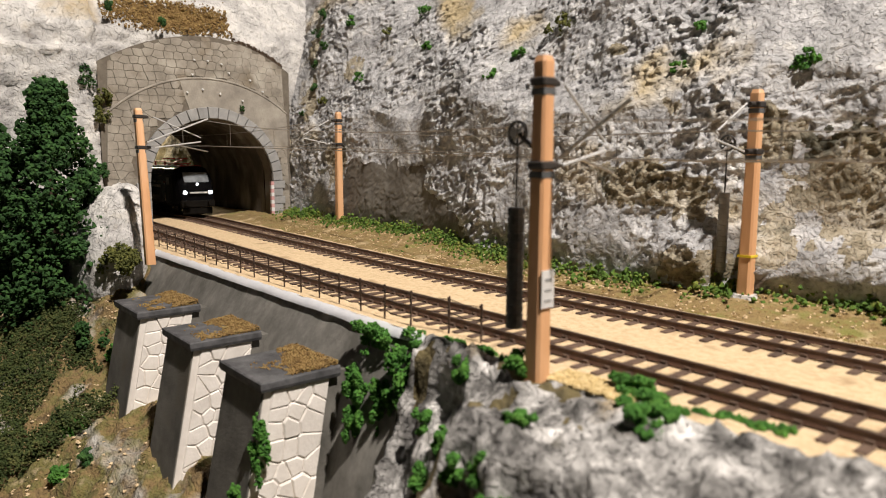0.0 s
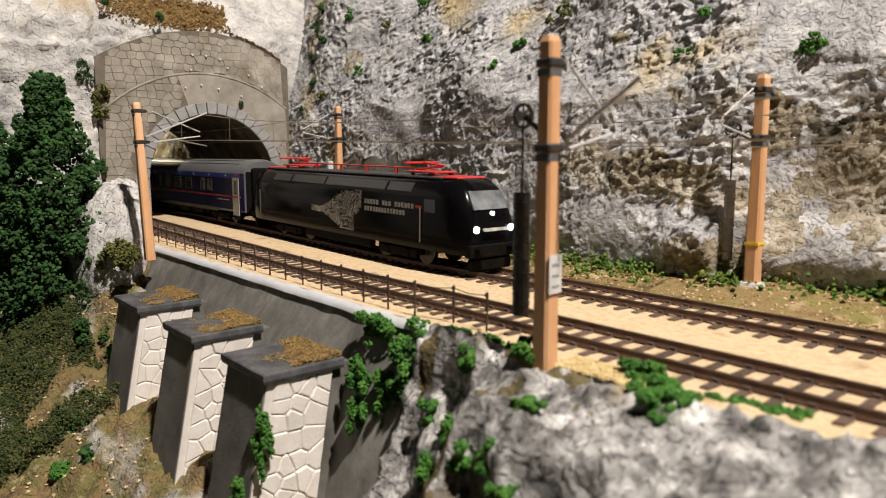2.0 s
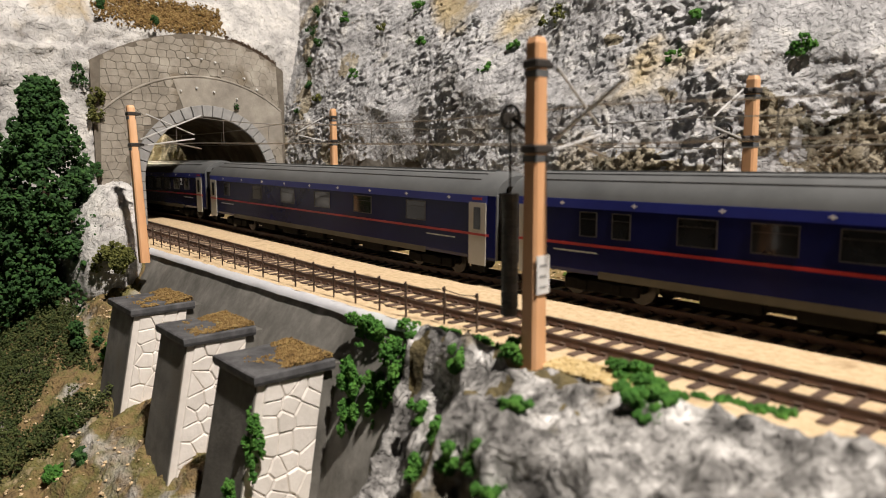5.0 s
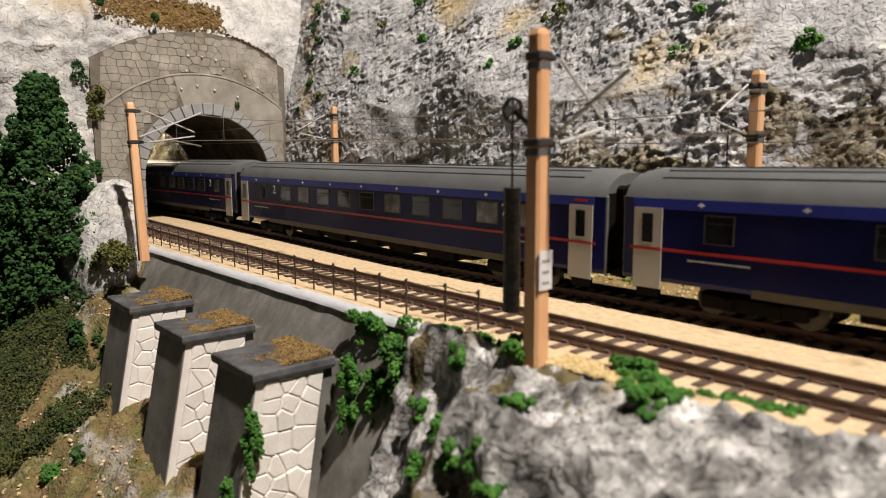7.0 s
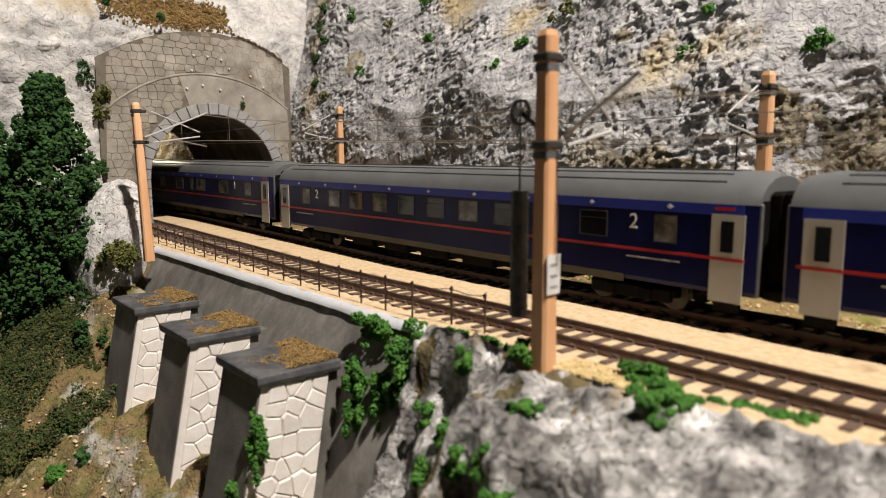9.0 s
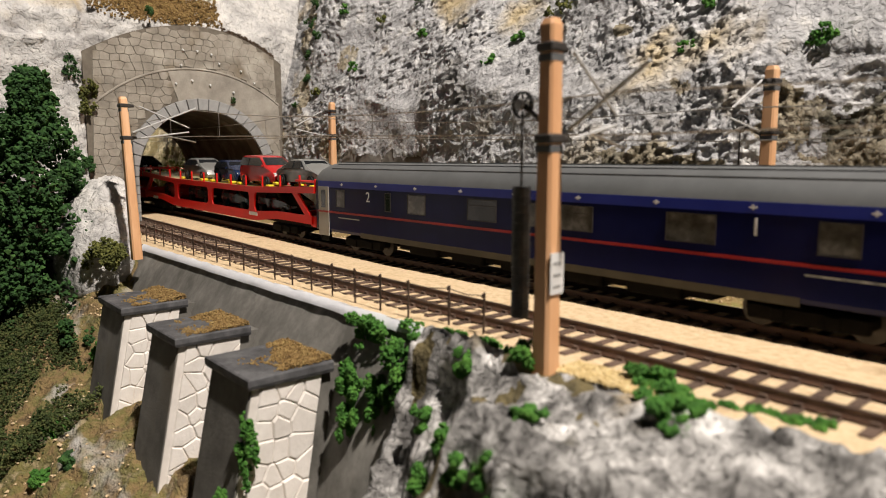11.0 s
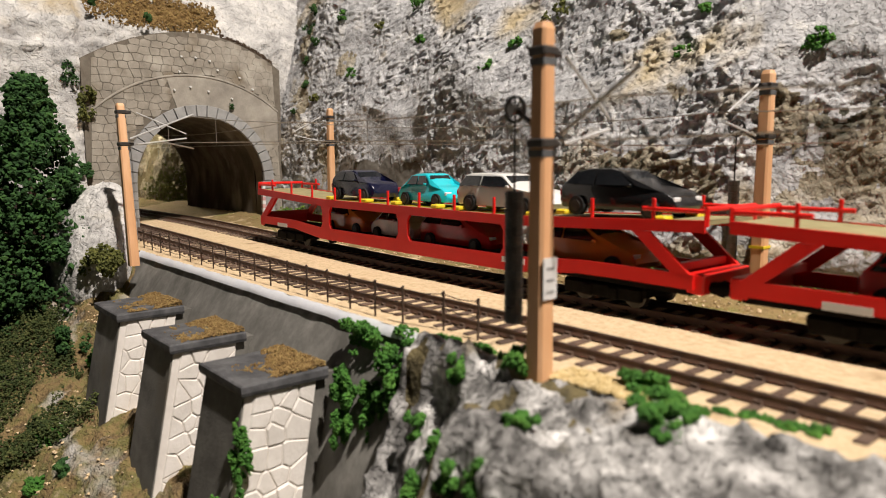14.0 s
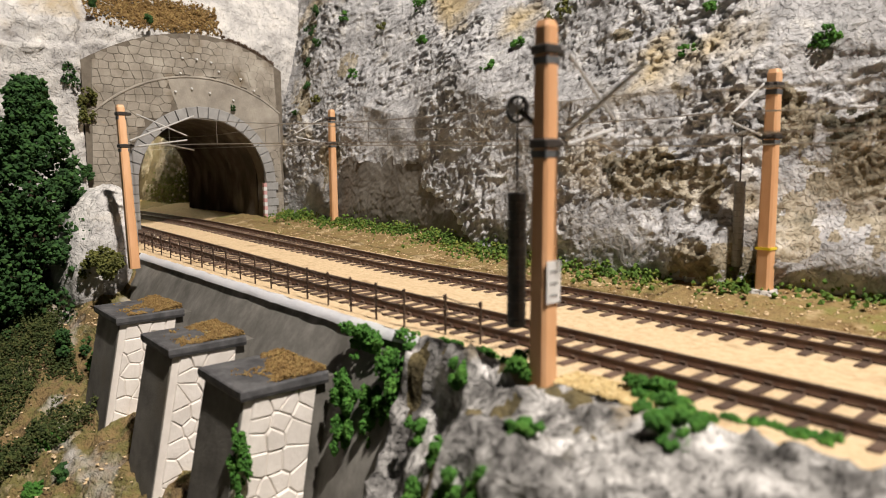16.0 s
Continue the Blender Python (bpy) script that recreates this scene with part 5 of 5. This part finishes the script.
        part("linkage", bm, RED_ROOF, pan)
        for dx in (-0.008, 0.008):
            for s in (-1, 1):
                part("insulator", rod((px + dx, s * 0.0055, 0.0426), (px + dx, s * 0.0055, 0.0442), 0.0010, n=8), RED_ROOF, ob)
    part("busbar", rod((-0.060, -0.004, 0.0462), (0.058, -0.004, 0.0462), 0.00045, n=6), RED_ROOF, ob, "red roof busbar")
    for x in (-0.04, -0.012, 0.015, 0.042):
        part("insulator", rod((x, -0.004, 0.0426), (x, -0.004, 0.0462), 0.0009, n=8), RED_ROOF, ob)
    part("roof_switch", rod((-0.036, 0.003, 0.0426), (-0.036, 0.003, 0.0475), 0.0020, n=12), SIGN, ob, "white roof cylinder")
    for e in (-1, 1):
        part("roof_hood", box(min(e * 0.078, e * 0.096), max(e * 0.078, e * 0.096), -0.0092, 0.0092, 0.0418, 0.0431, 0.0005), RED_ROOF, ob, "red roof hood")
    return tagged(ob, "glossy black electric locomotive with red pantographs", "locomotive")


def wagon(label):
    ob = empty("car_carrier_wagon")
    H = 0.1500
    for s in (-1, 1):
        y0, y1 = (s * 0.0162, s * 0.0148)
        y0, y1 = min(y0, y1), max(y0, y1)
        sweep = lambda x: 0.0034 * max(0.0, (abs(x) - 0.07) / 0.08)
        up = loft([[(x, y0, 0.0248 + sweep(x)), (x, y1, 0.0248 + sweep(x)), (x, y1, 0.0286 + sweep(x)), (x, y0, 0.0286 + sweep(x))] for x in span(-H, H, 0.02)])
        part("upper_beam", up, RED, ob)
        dip = lambda x: 0.0 if abs(x) < 0.075 else min(1.0, (abs(x) - 0.075) / 0.03)
        lo = loft([[(x, y0, 0.0070 + 0.0035 * dip(x)), (x, y1, 0.0070 + 0.0035 * dip(x)), (x, y1, 0.0130 + 0.0022 * dip(x)), (x, y0, 0.0130 + 0.0022 * dip(x))] for x in span(-H + 0.003, H - 0.003, 0.0147)])
        part("lower_beam", lo, RED, ob)
        for x in (-0.068, 0.001, 0.070):
            w = 0.0036
            part("upright", loft([[(x - k, y0, z), (x + k, y0, z), (x + k, y1, z), (x - k, y1, z)] for z, k in ((0.0125, w * 1.6), (0.0155, w), (0.0226, w), (0.0254, w * 1.6))]), RED, ob)
        for e in (-1, 1):
            part("end_brace", loft([[(e * a - 0.0032, y0, z), (e * a + 0.0032, y0, z), (e * a + 0.0032, y1, z), (e * a - 0.0032, y1, z)] for z, a in ((0.0140, H - 0.006), (0.0272, H - 0.022))]), RED, ob)
        for k in range(12):
            x = -0.132 + k * 0.024
            part("stanchion", box(x - 0.0006, x + 0.0006, s * 0.0150 - 0.0005, s * 0.0150 + 0.0005, 0.0282 + sweep(x), 0.0352 + sweep(x), 0.0002), RED, ob)
        for x in (-0.118, 0.072):
            part("marking", box(x - 0.006, x + 0.006, min(s * 0.0162, s * 0.0164), max(s * 0.0162, s * 0.0164), 0.0102, 0.0124), WHITE, ob, "pale lettering bars")
    deck = loft([[(x, -0.0148, 0.0270 + sweep(x)), (x, 0.0148, 0.0270 + sweep(x)), (x, 0.0148, 0.0282 + sweep(x)), (x, -0.0148, 0.0282 + sweep(x))] for x in span(-H, H, 0.02)])
    part("upper_deck", deck, DECK, ob, "tan upper deck")
    for y in (-0.0085, -0.0045, 0.0045, 0.0085):
        part("deck_groove", box(-0.09, 0.09, y - 0.0004, y + 0.0004, 0.0279, 0.0285), YELLOW, ob)
    part("lower_deck", box(-H + 0.004, H - 0.004, -0.0148, 0.0148, 0.0085, 0.0100), DARK, ob)
    for e in (-1, 1):
        x = e * H
        bm = rod((x, -0.0155, 0.0352), (x, 0.0155, 0.0352), 0.0008, n=6)
        for s in (-1, 1):
            rod((x, s * 0.0150, 0.0300), (x, s * 0.0150, 0.0356), 0.0008, n=6, bm=bm)
            rod((x, s * 0.0150, 0.0345), (x - e * 0.022, s * 0.0150, 0.0345), 0.0007, n=6, bm=bm)
        part("end_rail", bm, RED, ob)
        part("end_sill", box(min(x - e * 0.006, x), max(x - e * 0.006, x), -0.0150, 0.0150, 0.0090, 0.0155, 0.0006), RED, ob)
        part("end_gate", box(min(x - e * 0.010, x - e * 0.008), max(x - e * 0.010, x - e * 0.008), -0.0140, 0.0140, 0.0155, 0.0180), RED, ob)
        for s in (-1, 1):
            part("buffer", rod((x, s * 0.0100, 0.0110), (x + e * 0.0042, s * 0.0100, 0.0110), 0.0018, 0.0026, 10), DARK, ob)
        part("coupler", box(min(x, x + e * 0.005), max(x, x + e * 0.005), -0.0012, 0.0012, 0.0080, 0.0100), DARK, ob)
        bogie(ob, e * 0.112, 0.0046, 0.0105)
    return tagged(ob, label, "car wagon", "red car carrier wagons")


# side outline of each car: length, width, height, then shares of length and height from tail to nose
SHAPES = {
    "sedan": (0.0540, 0.0205, 0.0163, ((0.0, 0.30), (0.008, 0.50), (0.04, 0.60), (0.17, 0.64), (0.30, 0.92), (0.38, 0.99), (0.52, 1.0), (0.58, 0.96), (0.73, 0.65), (0.90, 0.56), (0.975, 0.45), (1.0, 0.28)), 0.155, 0.715),
    "estate": (0.0505, 0.0200, 0.0160, ((0.0, 0.30), (0.008, 0.55), (0.03, 0.64), (0.09, 0.94), (0.16, 0.99), (0.42, 1.0), (0.54, 0.96), (0.70, 0.65), (0.89, 0.56), (0.975, 0.44), (1.0, 0.28)), 0.035, 0.690),
    "compact": (0.0410, 0.0190, 0.0160, ((0.0, 0.30), (0.01, 0.55), (0.03, 0.64), (0.13, 0.93), (0.24, 0.99), (0.46, 1.0), (0.56, 0.95), (0.70, 0.66), (0.92, 0.60), (0.985, 0.46), (1.0, 0.28)), 0.05, 0.690),
    "hatch": (0.0480, 0.0200, 0.0167, ((0.0, 0.30), (0.01, 0.55), (0.03, 0.64), (0.15, 0.92), (0.26, 0.99), (0.44, 1.0), (0.54, 0.95), (0.72, 0.66), (0.90, 0.57), (0.975, 0.45), (1.0, 0.28)), 0.05, 0.710),
    "small": (0.0365, 0.0168, 0.0152, ((0.0, 0.28), (0.01, 0.42), (0.06, 0.52), (0.20, 0.66), (0.28, 0.93), (0.38, 0.99), (0.54, 1.0), (0.60, 0.96), (0.70, 0.68), (0.80, 0.62), (0.93, 0.54), (0.985, 0.42), (1.0, 0.28)), 0.21, 0.690),
    "van": (0.0520, 0.0210, 0.0200, ((0.0, 0.25), (0.006, 0.54), (0.02, 0.62), (0.06, 0.94), (0.11, 0.99), (0.45, 1.0), (0.58, 0.96), (0.80, 0.62), (0.93, 0.50), (0.985, 0.38), (1.0, 0.22)), 0.03, 0.785),
}


def road_car(kind, paint, label):
    L, W, Ht, outline, tail, cowl = SHAPES[kind]
    ob = empty("toy_car")
    belt = 0.63
    X = lambda k: (k - 0.5) * L
    side = lambda v: W / 2 * (1.0 if v < belt else 1.0 - 0.24 * (v - belt) / (1 - belt))
    line = [(0.03, 0.15)] + list(outline) + [(0.97, 0.15)]
    mid = (0.5, 0.45)
    rings = []
    for q, inset in ((-1.0, 0.06), (-0.985, 0.025), (-0.90, 0.0), (-0.4, -0.012), (0.4, -0.012), (0.90, 0.0), (0.985, 0.025), (1.0, 0.06)):
        pts = []
        for u, v in line:
            uu, vv = mid[0] + (u - mid[0]) * (1 - inset * 0.35), mid[1] + (v - mid[1]) * (1 - inset)
            nose = 1.0 - 0.16 * max(0.0, abs(uu - 0.5) - 0.36) / 0.14
            pts.append((X(uu), q * side(vv) * nose, vv * Ht))
        rings.append(pts)
    bm = loft(rings)
    bmesh.ops.triangulate(bm, faces=[f for f in bm.faces if len(f.verts) > 4])
    part("body", bm, paint, ob, smooth=42)
    roof_a = next(u for u, v in outline if v > 0.9)
    roof_b = [u for u, v in outline if v > 0.94][-1]
    lo, hi = 0.665, 0.925

    def edge(v, back):
        t = (v - belt) / (0.96 - belt)
        return tail + 0.02 + (roof_a - tail) * t if back else cowl - 0.015 + (roof_b - cowl) * t

    for s in (-1, 1):
        post = 0.5 * (roof_a + roof_b)
        for a, b in (((0, 1), (1, 0)), ((1, 1), (0, 0))):
            u = [edge(lo, True), post - 0.012, post - 0.012, edge(hi, True) + 0.01] if a == (0, 1) else [post + 0.012, edge(lo, False) - 0.01, edge(hi, False) - 0.015, post + 0.012]
            poly = list(zip(u, (lo, lo, hi, hi)))
            part("side_window", plate(poly, lambda p, v, w: (X(p), s * (side(v) * (1.0 if abs(p - 0.5) < 0.36 else 0.985) + 0.00025 - w), v * Ht), 0.0006), GLASS, ob)
        part("headlamp", box(X(0.945), X(0.985), s * W / 2 * 0.66 - 0.0019, s * W / 2 * 0.66 + 0.0019, Ht * 0.36, Ht * 0.46, 0.0003), WHITE, ob)
        part("tail_lamp", box(X(0.004), X(0.022), s * W / 2 * 0.74 - 0.0014, s * W / 2 * 0.74 + 0.0014, Ht * 0.40, Ht * 0.54, 0.0003), REDLINE, ob)
        part("mirror", box(X(cowl) - 0.0034, X(cowl) - 0.0020, s * W / 2 * 1.02 - 0.0006, s * W / 2 * 1.02 + 0.0006, Ht * 0.64, Ht * 0.71, 0.0002), paint, ob)
        for k in (0.185, 0.815):
            wr = 0.0034 if kind != "small" else 0.0031
            wheel = part("wheel", rod((X(k), s * (W / 2 - 0.0026), wr), (X(k), s * (W / 2 + 0.0001), wr), wr, n=18), TYRE, ob)
            part("rim", rod((X(k), s * (W / 2 + 0.0001), wr), (X(k), s * (W / 2 + 0.0006), wr), wr * 0.62, n=12), STEEL, wheel)
    for name, back in (("windscreen", False), ("rear_window", True)):
        out = -0.00035 if back else 0.00035
        pts = [(X(edge(v, back) + (0.012 if not back else -0.012)) + out, q * side(v) * 0.86, v * Ht + 0.0003) for v, q in ((0.68, -1), (0.68, 1), (0.92, 0.97), (0.92, -0.97))]
        bm = bmesh.new()
        a = [bm.verts.new(p) for p in pts]
        b = [bm.verts.new((p[0] - out * 3, p[1], p[2] - 0.001)) for p in pts]
        bm.faces.new(a)
        bm.faces.new(b[::-1])
        for i in range(4):
            bm.faces.new((a[i], a[(i + 1) % 4], b[(i + 1) % 4], b[i]))
        part(name, bm, GLASS, ob)
    return tagged(ob, label, "toy car", "cars on the wagons")


# ---- the train ----
engine = loco()
dark = lambda xs, w: [(x, w, False) for x in xs]
COACHES = [
    coach("sleeping_coach", [(0.094, 0.008, True), (0.080, 0.008, True)] + dark((-0.112, -0.098), 0.007) + dark([0.05 - 0.024 * k for k in range(6)], 0.013), (0.1410, -0.1405), (), "night-blue coach with red stripe, grey roof and few pale windows"),
    coach("sleeping_coach", [(0.10, 0.014, False), (0.055, 0.016, False), (0.014, 0.0165, False), (-0.027, 0.0165, False), (-0.069, 0.0135, False), (-0.118, 0.009, False)], (0.1425, -0.1425), (), "night-blue sleeping coach with red stripe and wide windows"),
    coach("couchette_coach", [(0.1165, 0.010, True)] + [(0.0938 - 0.0222 * k, 0.0122, k in (0, 3, 7)) for k in range(9)] + [(-0.1150, 0.009, False)], (0.1425, -0.1425), ((0.104, "2"), (-0.099, "2")), "night-blue second class coach with red stripe and class numerals"),
    coach("couchette_coach", [(0.1225, 0.0075, True)] + [(0.0938 - 0.0222 * k, 0.0115, k in (3, 6, 8)) for k in range(9)] + [(-0.1155, 0.009, True)], (0.1435, -0.1425), ((0.1105, "2"), (-0.103, "2")), "night-blue second class coach with red stripe and class numerals"),
    coach("couchette_coach", [(0.116, 0.010, True), (0.074, 0.016, True), (0.029, 0.0165, True), (0.010, 0.004, True), (-0.018, 0.0165, False), (-0.061, 0.0125, True), (-0.083, 0.0040, False), (-0.1255, 0.0075, True)], (-0.1425, 0.1425), ((0.094, "1"), (-0.100, "2")), "night-blue mixed class coach with red stripe and wide windows"),
]
WAGONS = [wagon("red double-deck car carrier wagon loaded with cars"), wagon("red double-deck car carrier wagon at the train's end")]
SILVER = car_paint("silver_car_paint", (0.42, 0.42, 0.41), 0.3, 0.5)
GREYCAR = car_paint("grey_car_paint", (0.30, 0.305, 0.30), 0.3, 0.4)
REDCAR = car_paint("red_car_paint", (0.48, 0.02, 0.02))
BLUECAR = car_paint("blue_car_paint", (0.008, 0.02, 0.065))
TURQ = car_paint("turquoise_car_paint", (0.02, 0.56, 0.66))
NAVY = car_paint("navy_car_paint", (0.006, 0.007, 0.03))
WHITECAR = car_paint("white_car_paint", (0.78, 0.77, 0.74))
BLACKCAR = car_paint("black_car_paint", (0.012, 0.012, 0.013))
ORANGE = car_paint("orange_car_paint", (0.62, 0.19, 0.03))
PETROL = car_paint("petrol_car_paint", (0.012, 0.045, 0.05))
TOP, BOTTOM = 0.0284, 0.0101
CARS = [
    (0, "sedan", GREYCAR, 0.1180, TOP, "grey toy sedan on the upper deck"),
    (0, "van", REDCAR, 0.0635, TOP, "red toy van on the upper deck"),
    (0, "compact", BLUECAR, 0.0110, TOP, "blue toy car on the upper deck"),
    (0, "hatch", SILVER, -0.0450, TOP, "silver toy hatchback on the upper deck"),
    (0, "compact", REDCAR, -0.0985, BOTTOM, "red toy car on the lower deck"),
    (0, "hatch", PETROL, 0.0270, BOTTOM, "dark petrol toy car on the lower deck"),
    (0, "hatch", BLACKCAR, -0.0380, BOTTOM, "black toy car on the lower deck"),
    (0, "hatch", BLACKCAR, 0.0860, BOTTOM, "black toy hatchback on the lower deck"),
    (1, "hatch", BLACKCAR, 0.1120, TOP, "black toy sedan on the upper deck"),
    (1, "estate", WHITECAR, 0.0555, TOP, "white toy estate car on the upper deck"),
    (1, "small", TURQ, 0.0040, TOP, "turquoise toy microcar on the upper deck"),
    (1, "compact", NAVY, -0.0540, TOP, "navy toy car on the upper deck"),
    (1, "hatch", ORANGE, 0.0980, BOTTOM, "orange toy van on the lower deck"),
    (1, "hatch", REDCAR, 0.0280, BOTTOM, "red toy car on the lower deck"),
    (1, "small", WHITECAR, -0.0200, BOTTOM, "white toy microcar on the lower deck"),
    (1, "compact", ORANGE, -0.0620, BOTTOM, "orange toy car on the lower deck"),
]
RUN = [(0.0, -0.626), (0.5, -0.534), (1.0, -0.446), (1.5, -0.356), (2.0, -0.267), (2.5, -0.167), (3.0, -0.066), (3.5, 0.028), (4.0, 0.115), (7.0, 0.665), (8.0, 0.847), (9.0, 1.029), (11.5, 1.490), (12.5, 1.668), (13.5, 1.848), (14.5, 2.031), (16.0, 2.308)]
COUPLED = 0.3130


def place_at(t):
    """How far the front of the first coach has come."""
    return float(np.interp(t, [a for a, _ in RUN], [b for _, b in RUN]))


def on_track(x, half):
    """Pose of a vehicle whose two bogies sit on the far track."""
    back, fore = rise(x - half), rise(x + half)
    return pose(x, FAR, 0.0001 + (back + fore) / 2, 0, math.degrees(math.atan2(back - fore, 2 * half)), 0)


def chocks(car, length):
    for dx in (-0.42, 0.42):
        for s in (-1, 1):
            part("wheel_chock", box(dx * length - 0.0024, dx * length + 0.0024, s * 0.0100 - 0.0026, s * 0.0100 + 0.0026, 0.0, 0.0018, 0.0005), YELLOW, car, "yellow wheel chock")


TOYS = []
for w, kind, paint, dx, z, label in CARS:
    ob = road_car(kind, paint, label)
    if z == TOP:
        chocks(ob, SHAPES[kind][0])
    TOYS.append((ob, w, dx, z))


def motions():
    times = [0.5 * k for k in range(33)]
    stock = [(engine, 0.1165, 0.057)] + [(c, -0.156 - COUPLED * i, 0.108) for i, c in enumerate(COACHES)]
    tail = [-0.156 - COUPLED * 5 + 0.009 - 0.308 * i for i in range(2)]
    stock += [(w, tail[i], 0.112) for i, w in enumerate(WAGONS)]
    for ob, offset, half in stock:
        walk(ob, [(t, on_track(place_at(t) + offset, half)) for t in times])
    for ob, w, dx, z in TOYS:
        walk(ob, [(t, on_track(place_at(t) + tail[w], 0.112) @ pose(dx, 0, z + (0.0034 * max(0.0, (abs(dx) - 0.07) / 0.08) if z == TOP else 0.0))) for t in times])


motions()
